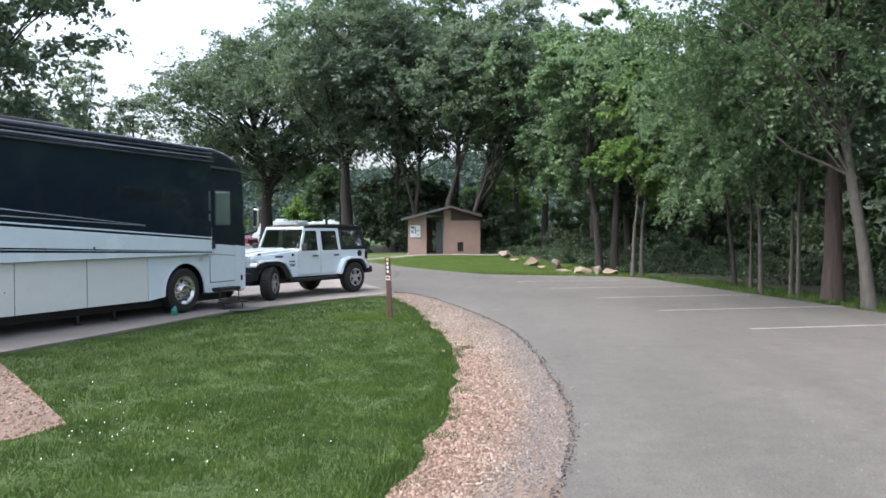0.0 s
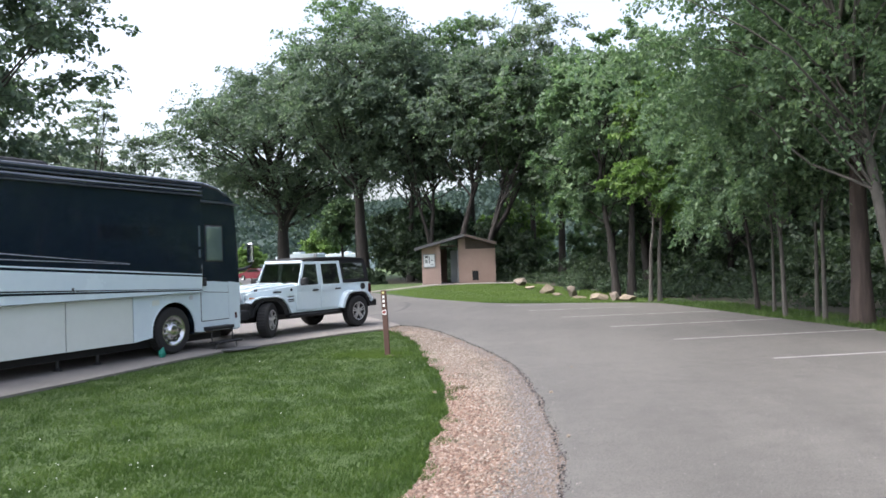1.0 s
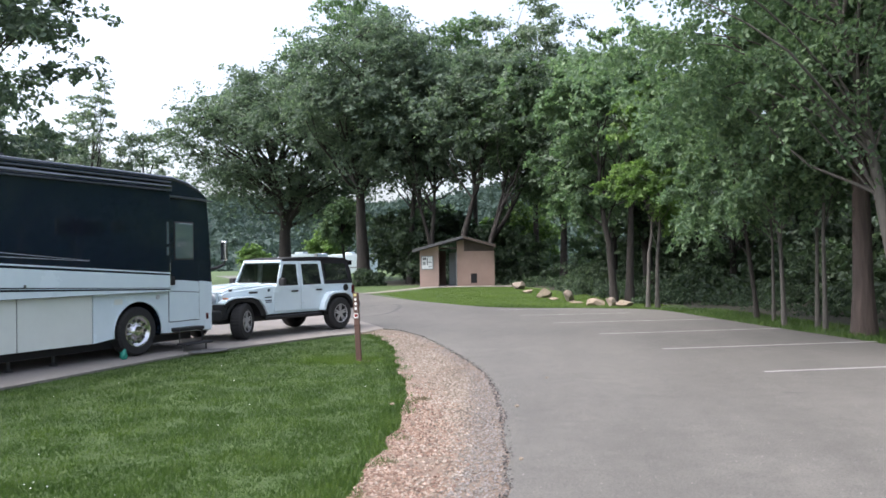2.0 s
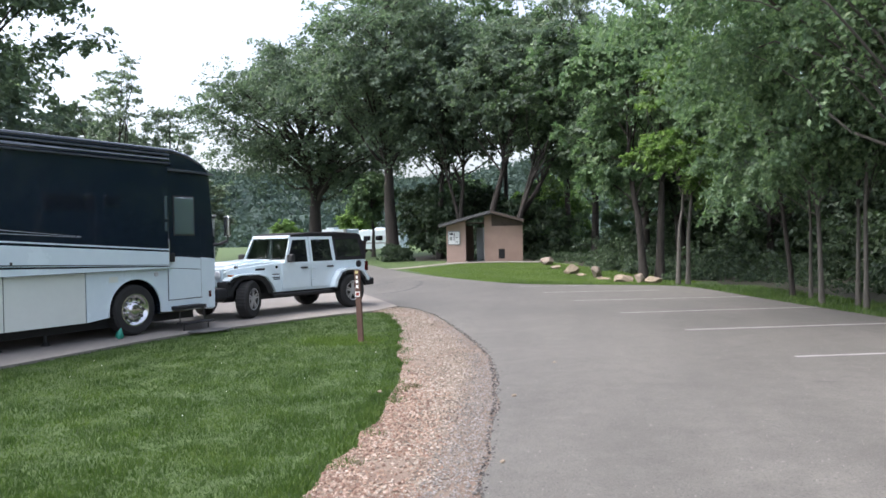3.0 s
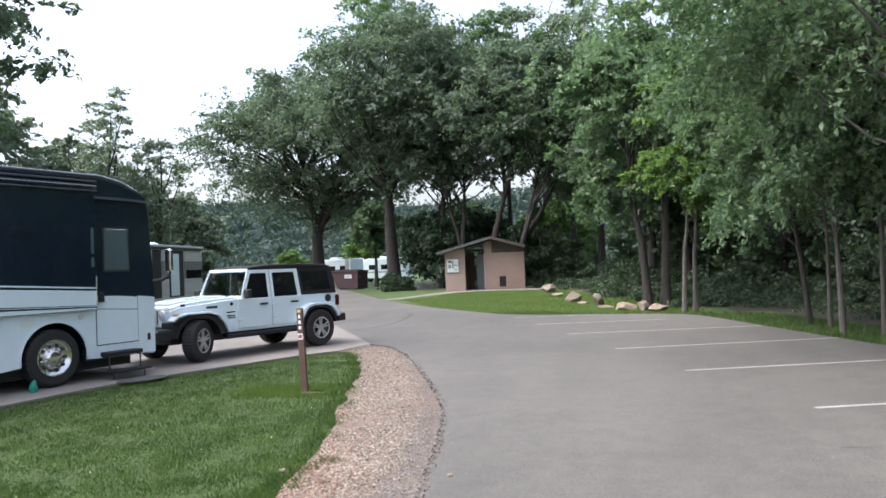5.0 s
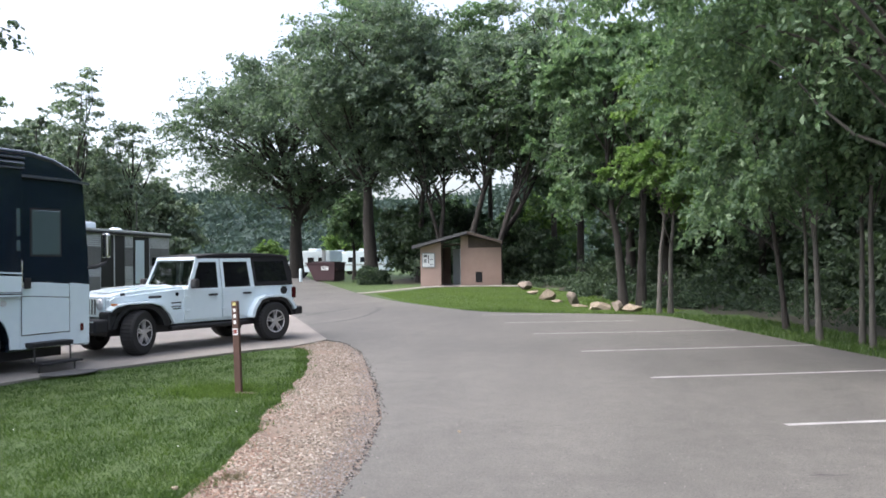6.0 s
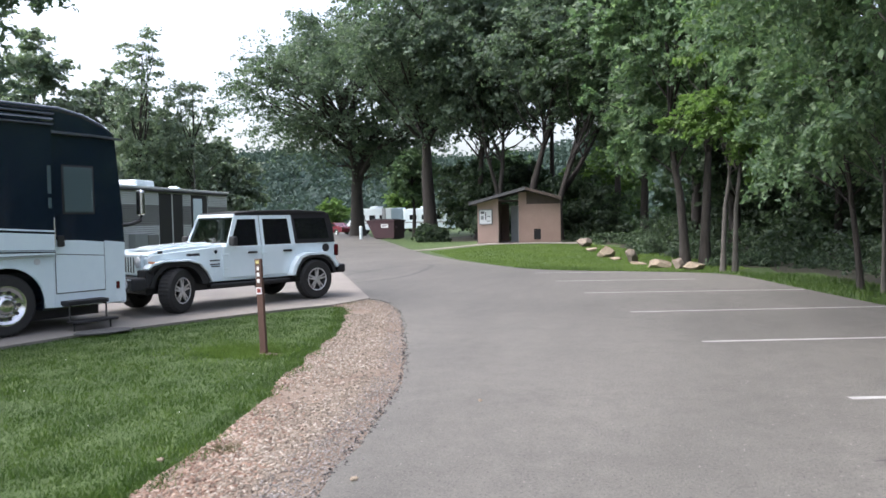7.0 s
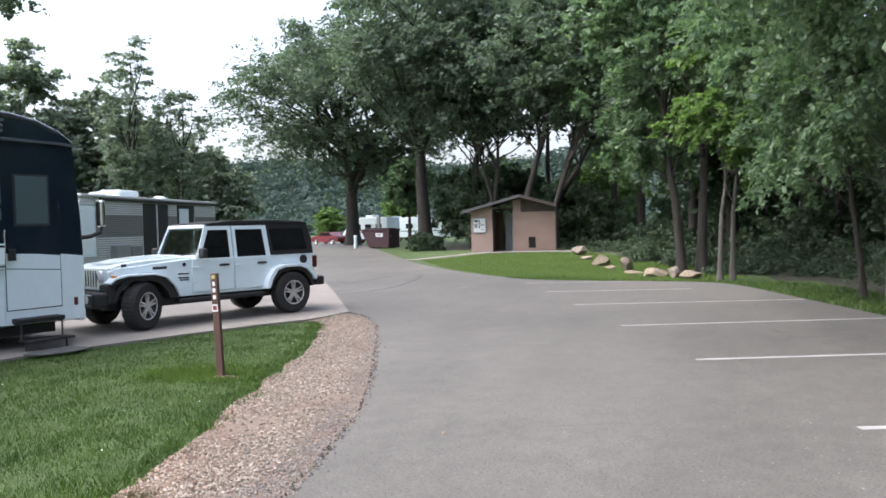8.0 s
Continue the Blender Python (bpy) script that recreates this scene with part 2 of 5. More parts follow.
PAD_NEAR = [(-9.4, -3), (-8.2, 4), (-7.55, 8), (-7.2, 9.6), (-6.85, 11.4), (-6.45, 13.8), (-6.05, 15.2), (-5.14, 17.1), (-4.5, 18.35), (-4.04, 18.95), (-3.78, 20.2)]
PAD_FAR = [(-6.4, 25.2), (-8.6, 29.3), (-9.6, 25.5), (-9.7, 21), (-10.4, 16.5), (-11.6, 11), (-12.8, 4), (-14, -3)]
left = smooth_curve(LEFT_EDGE)
right = smooth_curve(RIGHT_EDGE)
far_left = smooth_curve(FAR_LEFT, 1.5)
grass_edge = smooth_curve(GRASS_EDGE)
pad_near = smooth_curve(PAD_NEAR)
wob = random.Random(4)
left_rough = [(x + wob.uniform(-0.03, 0.03), y + wob.uniform(-0.03, 0.03)) for x, y in left]
grass_rough = [(x + wob.uniform(-0.05, 0.05), y) for x, y in grass_edge]
road_poly = left_rough + far_left + right[::-1]
pad_poly = pad_near + PAD_FAR
gravel_poly = left_rough[:-1] + [(-3.83, 20.1), (-4.1, 18.95)] + grass_rough[::-1]
SIDE_GRAVEL = [(-4.05, 5.85), (-5.2, 7.05), (-6.8, 8.68), (-7.55, 8.4), (-7.9, 5.6), (-8.5, 2), (-6.2, 3.6), (-4.8, 4.9), (-4.2, 5.35)]


EDGE_X, EDGE_Y = np.array([p for p in right if 24 < p[1] < 75]).T


def ground_height(x, y):
    """The lie of the land: a little below the road, a low swell round the toilet hut, a dip into the woods."""
    x, y = np.asarray(x, float), np.asarray(y, float)
    hut = np.exp(-(((x + 4.5) / 9) ** 2 + ((y - 47) / 9) ** 2))
    side = np.interp(y, EDGE_Y[::1], EDGE_X) if EDGE_Y[0] < EDGE_Y[-1] else np.interp(y, EDGE_Y[::-1], EDGE_X[::-1])
    away = np.clip((x - side - 0.6) / 3.5, 0, 1)
    wood = np.clip((x - 9.5 - np.clip((24 - y) * 0.1, -3, 2)) / 10, 0, 1)
    return -0.036 + 0.28 * hut * away - 0.5 * wood


def build_ground():
    def axis(lo, hi, step, reach):
        mid = list(np.arange(lo, hi + 0.01, step))
        out, d = [], step
        while d < reach:
            d *= 1.5
            out.append(d)
        return np.array([lo - o for o in out[::-1]] + mid + [hi + o for o in out])
    gx, gy = axis(-34, 26, 1.0, 2600), axis(-10, 90, 1.0, 2600)
    X, Y = np.meshgrid(gx, gy, indexing="ij")
    Z = ground_height(X, Y)
    nx, ny = X.shape
    idx = np.arange(nx * ny).reshape(nx, ny)
    faces = np.stack([idx[:-1, :-1], idx[1:, :-1], idx[1:, 1:], idx[:-1, 1:]], -1).reshape(-1, 4)
    ob = mesh_object("ground", np.stack([X, Y, Z], -1).reshape(-1, 3), faces, M_LAWN, smooth=True)
    ob.data.materials.append(M_LITTER_SHADE)
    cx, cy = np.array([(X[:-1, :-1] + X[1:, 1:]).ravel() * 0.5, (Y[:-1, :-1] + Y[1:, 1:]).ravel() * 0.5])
    # where the shade-darkened woodland floor begins, by y
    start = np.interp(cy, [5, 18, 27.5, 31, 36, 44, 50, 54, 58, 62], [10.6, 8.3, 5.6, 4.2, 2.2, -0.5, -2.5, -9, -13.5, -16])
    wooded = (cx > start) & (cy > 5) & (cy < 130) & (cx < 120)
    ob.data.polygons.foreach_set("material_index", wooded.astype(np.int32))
    return tagged(ob, "mown green lawn and field that surrounds the campground road", "ground", kind="structure")


build_ground()
slab("road", road_poly, 0.0, 0.12, M_ASPHALT, "worn grey asphalt road and parking area", "road")
slab("driveway_pad", pad_poly, 0.006, 0.1, M_CONCRETE, "pale concrete parking pad under the motorhome", "driveway")
slab("gravel_shoulder", gravel_poly, -0.018, 0.06, M_GRAVELBED, "strip of reddish gravel beside the asphalt", "gravel")
slab("gravel_patch", SIDE_GRAVEL, -0.03, 0.05, M_GRAVELBED, "small patch of pinkish gravel beside the lawn", "gravel")


def draped(name, pts, width, rise, material, label, category):
    """A path that follows the lie of the land."""
    line = smooth_curve(pts, 0.4)
    verts, faces = [], []
    for i, (x, y) in enumerate(line):
        a, b = line[max(i - 1, 0)], line[min(i + 1, len(line) - 1)]
        dx, dy = b[0] - a[0], b[1] - a[1]
        n = math.hypot(dx, dy) or 1
        for k in (-0.5, -0.5, 0.5, 0.5):
            px, py = x - dy / n * width * k, y + dx / n * width * k
            down = 0.08 if len(verts) % 4 in (0, 3) else 0.0
            verts.append((px, py, float(ground_height(px, py)) + rise - down))
        if i:
            o = 4 * (i - 1)
            faces += [(o + j, o + j + 1, o + j + 5, o + j + 4) for j in range(3)]
    return tagged(mesh_object(name, verts, faces, material), label, category, kind="structure")


draped("footpath", [(-11.0, 42.6), (-9.8, 43.7), (-8.3, 44.5), (-6, 44.9), (-3.2, 45.2), (-2.0, 44.9)], 1.1, 0.03, M_CONCRETE, "pale concrete footpath leading to the toilet hut", "footpath")


def parking_lines():
    for (x, y), (dx, dy), length in (((3.55, 12.8), (0.955, 0.297), 4.3), ((2.49, 15.64), (0.955, 0.297), 4.3), ((1.5, 18.53), (0.955, 0.297), 4.35), ((0.44, 21.62), (0.968, 0.25), 4.5),
                                     ((-0.55, 24.5), (0.975, 0.22), 3.4), ((-1.5, 27.2), (0.985, 0.17), 2.6)):
        nx, ny = -dy * 0.045, dx * 0.045
        bm = bmesh.new()
        n = 24
        rows = []
        for i in range(n + 1):
            s = length * i / n
            w = 1 + wob.uniform(-0.12, 0.12)
            rows.append((bm.verts.new((x + dx * s + nx * w, y + dy * s + ny * w, 0.005)), bm.verts.new((x + dx * s - nx * w, y + dy * s - ny * w, 0.005))))
        for a, b in zip(rows, rows[1:]):
            bm.faces.new((a[0], a[1], b[1], b[0]))
        tagged(part("parking_line", bm, M_PAINTLINE), "worn white painted parking bay line on asphalt", "road marking", "parking bay lines", "structure")


parking_lines()


def ribbon(name, pts, width, z, material, label, seed):
    """A thin uneven strip lying on the road."""
    r = random.Random(seed)
    line = smooth_curve(pts, 0.2)
    bm = bmesh.new()
    rows = []
    for i, (x, y) in enumerate(line):
        a, b = line[max(i - 1, 0)], line[min(i + 1, len(line) - 1)]
        dx, dy = b[0] - a[0], b[1] - a[1]
        n = math.hypot(dx, dy) or 1
        w = width * 0.5 * min(1, (i + 1) / 5, (len(line) - i) / 5) * r.uniform(0.25, 1.4)
        rows.append((bm.verts.new((x - dy / n * w, y + dx / n * w, z)), bm.verts.new((x + dy / n * w, y - dx / n * w, z))))
    for a, b in zip(rows, rows[1:]):
        bm.faces.new((a[0], a[1], b[1], b[0]))
    return tagged(part(name, bm, material), label, "road mark", kind="structure")


ribbon("tyre_mark", [(-6.6, 31.5), (-5.71, 30.8), (-5.2, 28.5), (-4.97, 26.2), (-5.13, 24.9), (-5.6, 23.6)], 0.2, 0.004, M_MARK, "dark curved tyre mark on the asphalt", 1)
ribbon("tyre_mark", [(-6.5, 31.0), (-6.66, 29.8), (-6.76, 28.6), (-6.94, 27.2), (-6.9, 26.0)], 0.16, 0.004, M_MARK, "dark curved tyre mark on the asphalt", 2)
ribbon("crack", [(0.3, 12.25), (0.71, 12.39), (1.17, 12.4), (1.59, 12.56), (1.9, 12.65), (2.2, 12.62)], 0.012, 0.003, M_MARK, "thin dark crack across the asphalt", 4)
ribbon("oil_stain", [(3.32, 11.02), (3.4, 11.06), (3.5, 11.05), (3.58, 11.08)], 0.12, 0.004, M_MARK, "small dark stain on the asphalt", 3)



# ---- vehicle materials ----
M_NAVY = surface("navy_black_paint", (0.008, 0.0155, 0.0255), (0.0115, 0.021, 0.035), 0.16, 0.7, 8, coat=1.0)
M_WHITE = surface("white_paint", (0.635, 0.74, 0.785), (0.705, 0.805, 0.84), 0.25, 0.8, 6, coat=0.6)
M_BAY = surface("cream_white_paint", (0.64, 0.675, 0.63), (0.71, 0.745, 0.7), 0.3, 0.6, 5, coat=0.5)
M_SEAM = surface("dark_seam", (0.02, 0.02, 0.02), (0.04, 0.04, 0.04), 0.7)
M_PIN = surface("silver_pinstripe", (0.45, 0.47, 0.5), (0.6, 0.62, 0.64), 0.35, metal=0.2)
M_BLACK_PLASTIC = surface("black_plastic", (0.008, 0.008, 0.009), (0.018, 0.018, 0.02), 0.6, 3, 80, bump=0.15, dist=0.002)
M_RUBBER = surface("tyre_rubber", (0.012, 0.012, 0.012), (0.03, 0.029, 0.028), 0.8, 4, 50, bump=0.4, dist=0.004)
M_CHROME = surface("polished_metal", (0.6, 0.6, 0.6), (0.75, 0.75, 0.76), 0.18, 5, 40, metal=1.0)
M_ALLOY = surface("alloy_rim", (0.55, 0.55, 0.56), (0.72, 0.72, 0.73), 0.3, 5, 40, metal=0.7)
M_CANVAS = surface("black_soft_top", (0.006, 0.006, 0.007), (0.012, 0.012, 0.013), 0.9, 2, 120, bump=0.4, dist=0.003)
M_DARKGLASS = glass_material("tinted_glass", (0.012, 0.013, 0.015), 0.25, 0.3)
M_WINDSCREEN = glass_material("reflecting_windscreen", (0.62, 0.66, 0.66), 1.0, 0.8)
M_WINDSCREEN.node_tree.nodes["Principled BSDF"].inputs["Metallic"].default_value = 0.32
M_COACHGLASS = surface("smoked_coach_glass", (0.008, 0.011, 0.018), (0.012, 0.016, 0.026), 0.06, 0.7, 8, coat=1.0)
# the pane's teal reflection is put into this half-opaque tint
M_DOORGLASS = glass_material("teal_reflection_glass", (0.15, 0.215, 0.225), 0.5)
M_TRIM = surface("dark_silver_trim", (0.10, 0.115, 0.14), (0.15, 0.165, 0.19), 0.3, metal=0.5)
M_REDLAMP = surface("red_lens", (0.055, 0.006, 0.007), (0.09, 0.009, 0.011), 0.2, coat=0.5)
M_AMBER = surface("amber_lens", (0.45, 0.16, 0.05), (0.55, 0.22, 0.08), 0.2)
M_LAMPGLASS = surface("lamp_glass", (0.5, 0.52, 0.55), (0.7, 0.72, 0.74), 0.1, coat=0.8)
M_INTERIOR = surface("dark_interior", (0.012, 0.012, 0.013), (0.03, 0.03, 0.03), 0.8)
M_STEEL = surface("dark_steel", (0.03, 0.03, 0.03), (0.08, 0.08, 0.08), 0.5, 3, 40, metal=0.6)


def wheel(parent, x, y, r, width, rim_r, out, holes=0, spokes=0, turn=0.0, rim_mat=None):
    """A tyre with a tread, a dished rim and its spokes or holes. out: +1 or -1, the side of the outer face."""
    bm = lathe([(-width * 0.5, rim_r), (-width * 0.5, r * 0.9), (-width * 0.38, r * 0.985), (-width * 0.3, r), (width * 0.3, r), (width * 0.38, r * 0.985), (width * 0.5, r * 0.9),
                (width * 0.5, rim_r), (width * 0.1, rim_r * 0.96), (-width * 0.1, rim_r * 0.96), (-width * 0.5, rim_r)], (0, 0, 0), "x", 72)
    for v in bm.verts:
        d = math.hypot(v.co.y, v.co.z)
        if d > r * 0.97:
            k = round(math.atan2(v.co.z, v.co.y) / (2 * math.pi) * 72)
            v.co.y, v.co.z = v.co.y * (1.012 if k % 2 else 0.99), v.co.z * (1.012 if k % 2 else 0.99)
    holder = new("wheel")
    holder.parent = parent
    holder.matrix_basis = pose(x, y, r * 1.012, 0, 0, turn)
    part("tyre", bm, M_RUBBER, holder, "black rubber tyre")
    o = out * width * 0.5
    if spokes:
        rim = lathe([(o * 1.02, rim_r * 1.02), (o * 0.98, rim_r * 0.9), (o * 0.3, rim_r * 0.86), (o * 0.25, 0.0)], (0, 0, 0), "x", 36)
        part("rim_dish", rim, M_SEAM, holder, smooth=True)
        for k in range(spokes):
            a = 2 * math.pi * k / spokes
            own = prism([(-0.034, 0.04), (0.034, 0.04), (0.046, rim_r * 0.93), (0.022, rim_r * 0.93), (0, rim_r * 0.4), (-0.022, rim_r * 0.93), (-0.046, rim_r * 0.93)], "x", o * 0.72, o * 0.93)
            bmesh.ops.rotate(own, verts=own.verts, matrix=Matrix.Rotation(a, 3, 'X'))
            part("spoke", own, rim_mat or M_ALLOY, holder)
        part("hub_cap", lathe([(o * 0.6, 0.06), (o * 0.98, 0.055), (o * 1.0, 0.0)], (0, 0, 0), "x", 16), rim_mat or M_ALLOY, holder)
        part("rim_lip", lathe([(o * 0.7, rim_r * 0.9), (o * 1.0, rim_r * 0.9), (o * 1.02, rim_r * 1.0), (o * 0.98, rim_r * 1.02)], (0, 0, 0), "x", 36), rim_mat or M_ALLOY, holder, smooth=True)
    else:
        part("rim", lathe([(o * 1.0, rim_r * 1.02), (o * 1.02, rim_r * 0.94), (o * 0.82, rim_r * 0.88), (o * 0.62, rim_r * 0.66), (o * 0.72, rim_r * 0.45), (o * 1.05, rim_r * 0.4), (o * 1.1, rim_r * 0.3),
                           (o * 1.12, 0.0)], (0, 0, 0), "x", 40), M_CHROME, holder, "polished chrome rim", smooth=True)
        for k in range(holes):
            a = 2 * math.pi * k / holes
            c, s = math.cos(a) * rim_r * 0.72, math.sin(a) * rim_r * 0.72
            part("rim_hole", lathe([(o * 0.70, 0.028), (o * 0.745, 0.028), (o * 0.75, 0.0)], (0, c, s), "x", 10), M_SEAM, holder)
        for k in range(10):
            a = 2 * math.pi * (k + 0.5) / 10
            c, s = math.cos(a) * rim_r * 0.52, math.sin(a) * rim_r * 0.52
            part("wheel_nut", lathe([(o * 0.7, 0.018), (o * 0.92, 0.018), (o * 0.96, 0.0)], (0, c, s), "x", 6), M_CHROME, holder)
    return holder


def arch(cy, cz, r, a0=0.0, a1=180.0, n=12):
    """Points of a wheel arch from front to rear, in (y, z)."""
    return [(cy + r * math.cos(radians(a0 + (a1 - a0) * i / n)), cz + r * math.sin(radians(a0 + (a1 - a0) * i / n))) for i in range(n + 1)]


# ---- the motorhome: local y runs forward along its entry side, x out of that side ----
def motorhome():
    t = thing("motorhome", pose(-6.72, 15.4, 0.006, 0, 0, -17), "large motorhome in navy black and white parked on concrete", "motorhome")
    roof = [(0.845, 1.3), (0.82, 1.9), (0.73, 2.95), (0.69, 3.05), (0.5, 3.2), (0.2, 3.31), (-0.15, 3.38), (-9.6, 3.38), (-9.7, 3.3), (-9.7, 0.34)]
    outline = [(0.83, 0.34)] + roof + [(-7.7, 0.34)] + arch(-7.2, 0.45, 0.56, 192, -12)[0:] + [(-1.66, 0.34)] + arch(-1.08, 0.45, 0.55, 192, -12)
    part("body", prism(outline, "x", -2.5, 0.0), M_NAVY, t, "navy black gloss upper body")
    part("roof_edge", tube([(-0.02, -9.6, 3.36), (-0.02, -0.2, 3.36), (-0.03, 0.2, 3.29), (-0.04, 0.52, 3.16), (-0.05, 0.72, 3.02)], 0.045, 10), M_NAVY, t, smooth=True)
    part("underframe", box(-2.3, -0.25, -9.2, 0.5, 0.17, 0.345), M_BLACK_PLASTIC, t)
    # the slide-out room
    part("slide_out", box(0.0, 0.1, -9.0, -0.37, 1.17, 3.12, 0.015), M_NAVY, t, "navy black slide-out room wall")
    part("awning", tube([(0.09, -9.2, 3.17), (0.09, -0.36, 3.17)], 0.055, 12), M_NAVY, t, "rolled awning in a dark case", smooth=True)
    part("gutter", box(0.0, 0.075, -9.6, -0.3, 3.262, 3.29, 0.006), M_TRIM, t)
    part("gutter", box(0.0, 0.165, -9.6, -0.37, 3.098, 3.118, 0.004), M_TRIM, t)
    # white belt, its dark and silver lines
    x0, x1 = 0.1, 0.108

    def line(y):
        return 1.515 + (-0.37 - y) * 0.0575
    part("belt", prism([(-0.39, 1.17), (-0.39, line(-0.39) - 0.045), (-3, line(-3) - 0.05), (-6, line(-6) - 0.05), (-8.98, line(-8.98) - 0.05), (-8.98, 1.17)], "x", x0, x1), M_WHITE, t, "white painted belt")
    part("pinstripe", prism([(-0.39, line(-0.39) - 0.012), (-0.39, line(-0.39) + 0.012), (-8.98, line(-8.98) + 0.03), (-8.98, line(-8.98) + 0.002)], "x", x0, x1), M_WHITE, t)
    part("pinstripe", prism([(-2.2, 1.765), (-2.2, 1.77), (-5.05, 2.005), (-8.9, 2.27), (-8.9, 2.25), (-5.05, 1.99)], "x", x0, x1 - 0.004), M_PIN, t)
    part("pinstripe", prism([(-2.2, 1.755), (-2.2, 1.762), (-5.05, 1.9), (-8.9, 2.06), (-8.9, 2.045), (-5.05, 1.887)], "x", x0, x1 - 0.004), M_PIN, t)
    for lo, hi, w0, w1 in ((1.195, 1.34, 0.018, 0.032), (1.225, 1.385, 0.008, 0.016)):
        part("dark_stripe", prism([(-0.385, lo), (-0.385, lo + w0), (-5.05, hi + w1 * 0.5 + 0.01), (-8.98, hi + 0.13), (-8.98, hi + 0.13 - w1), (-5.05, hi - w1 * 0.5)], "x", x1 - 0.001, x1 + 0.003), M_NAVY, t)
    # lower skirt with its bay doors
    seams = [-9.69, -8.0, -6.35, -4.84, -3.465, -2.07]
    for a, b in zip(seams, seams[1:]):
        if a > -7.9 or b < -7.8:
            door = part("bay_door", box(0.0, 0.018, a + 0.008, b - 0.008, 0.325, 1.16, 0.006), M_BAY, t, "cream-white luggage bay door")
    part("bay_latch", box(0.018, 0.026, -5.1, -4.95, 0.66, 0.76, 0.004), M_BAY, t)
    part("bay_latch", lathe([(0.018, 0.012), (0.03, 0.012), (0.031, 0.0)], (0, -5.02, 0.70), "x", 10), M_SEAM, t)
    skirt = [(-2.062, 0.325), (-2.062, 1.16), (-0.37, 1.16), (-0.37, 0.36)] + arch(-1.08, 0.45, 0.56, -8, 188)
    part("wheel_skirt", prism(skirt, "x", 0.0, 0.02), M_WHITE, t, "white skirt round the front wheel")
    part("arch_lip", tube([(0.022, y, z) for y, z in arch(-1.08, 0.45, 0.565, -8, 188, 18)], 0.016, 6), M_WHITE, t, smooth=True)
    part("side_lamp", lathe([(0.018, 0.05), (0.03, 0.046), (0.034, 0.0)], (0, -0.62, 1.07), "x", 14), M_PIN, t)
    part("side_lamp", box(0.018, 0.024, -1.62, -1.44, 0.97, 1.07, 0.003), M_BAY, t)
    part("skirt_bracket", box(0.1, 0.125, -3.41, -3.38, 1.325, 1.385, 0.003), M_SEAM, t)
    # nose
    nose = [(-0.362, 0.36), (-0.362, 1.40), (0.0, 1.385), (0.4, 1.36), (0.84, 1.31), (0.825, 0.345)]
    part("nose_panel", prism(nose, "x", 0.0, 0.012), M_WHITE, t, "white lower nose panel")
    part("front_mask", prism([(0.832, 0.345), (0.847, 1.3), (0.87, 1.28), (0.86, 0.36)], "x", -2.48, -0.04), M_WHITE, t)
    part("windscreen", prism([(0.846, 1.45), (0.737, 2.92), (0.752, 2.92), (0.862, 1.45)], "x", -2.35, -0.1), M_DARKGLASS, t, "large dark windscreen")
    for x in (-2.25, -0.35):
        part("headlight", box(x - 0.18, x + 0.18, 0.86, 0.91, 0.75, 1.0, 0.03), M_LAMPGLASS, t)
    part("front_bumper", box(-2.4, -0.1, 0.8, 0.93, 0.3, 0.5, 0.04), M_WHITE, t)
    visor = part("visor_strip", prism([(-0.37, 3.03), (0.5, 3.015), (0.80, 2.985), (0.80, 2.955), (0.5, 2.98), (-0.37, 2.99)], "x", 0.0, 0.085), M_TRIM, t)
    part("marker_lamp", box(0.012, 0.026, 0.66, 0.72, 0.56, 0.68, 0.005), M_REDLAMP, t)
    # entry door
    door = part("entry_door", box(0.004, 0.02, -0.345, 0.475, 0.56, 2.94, 0.006), M_NAVY, t, "entry door, navy black above white")
    part("door_skin", prism([(-0.335, 0.575), (-0.335, 1.385), (0.1, 1.365), (0.462, 1.33), (0.462, 0.575)], "x", 0.02, 0.025), M_WHITE, door)
    part("pane", box(0.018, 0.03, -0.17, 0.30, 1.8, 2.5, 0.012), M_DOORGLASS, door, "door window with a teal reflection in its tint")
    part("window_frame", prism([(-0.2, 1.77), (0.33, 1.77), (0.33, 2.53), (-0.2, 2.53)], "x", 0.012, 0.022), M_BLACK_PLASTIC, door)
    part("handle", box(0.02, 0.06, -0.31, -0.2, 1.28, 1.45, 0.015), M_BLACK_PLASTIC, door, "black door handle")
    part("grab_rail", tube([(0.03, -0.37, 1.22), (0.09, -0.375, 1.3), (0.09, -0.375, 1.7), (0.03, -0.37, 1.78)], 0.014, 8), M_CHROME, t)
    part("door_stripe", prism([(-0.335, 1.165), (-0.335, 1.175), (0.465, 1.12), (0.465, 1.11)], "x", 0.0255, 0.027), M_NAVY, door)
    for a, b, z0, z1 in ((-1.92, -2.84, 2.2, 2.46), (-1.41, -1.74, 2.28, 2.46), (-5.6, -6.8, 2.1, 2.6)):
        part("window", box(0.098, 0.106, b, a, z0, z1, 0.003), M_COACHGLASS, t, "dark tinted side window")
    for z0, z1 in ((1.86, 2.02), (2.08, 2.5)):
        part("quarter_light", box(0.1, 0.109, -0.465, -0.41, z0, z1, 0.003), M_DOORGLASS, t, "narrow light-catching window strip beside the door")
    # step
    st = part("entry_step", box(-0.1, 0.24, -0.28, 0.38, 0.385, 0.45, 0.01), M_BLACK_PLASTIC, t, "folding black metal entry step")
    part("tread", box(0.14, 0.42, -0.28, 0.42, 0.12, 0.155, 0.01), M_BLACK_PLASTIC, st)
    part("step_box", box(-0.25, 0.01, -0.33, 0.40, 0.36, 0.5, 0.01), M_BLACK_PLASTIC, st)
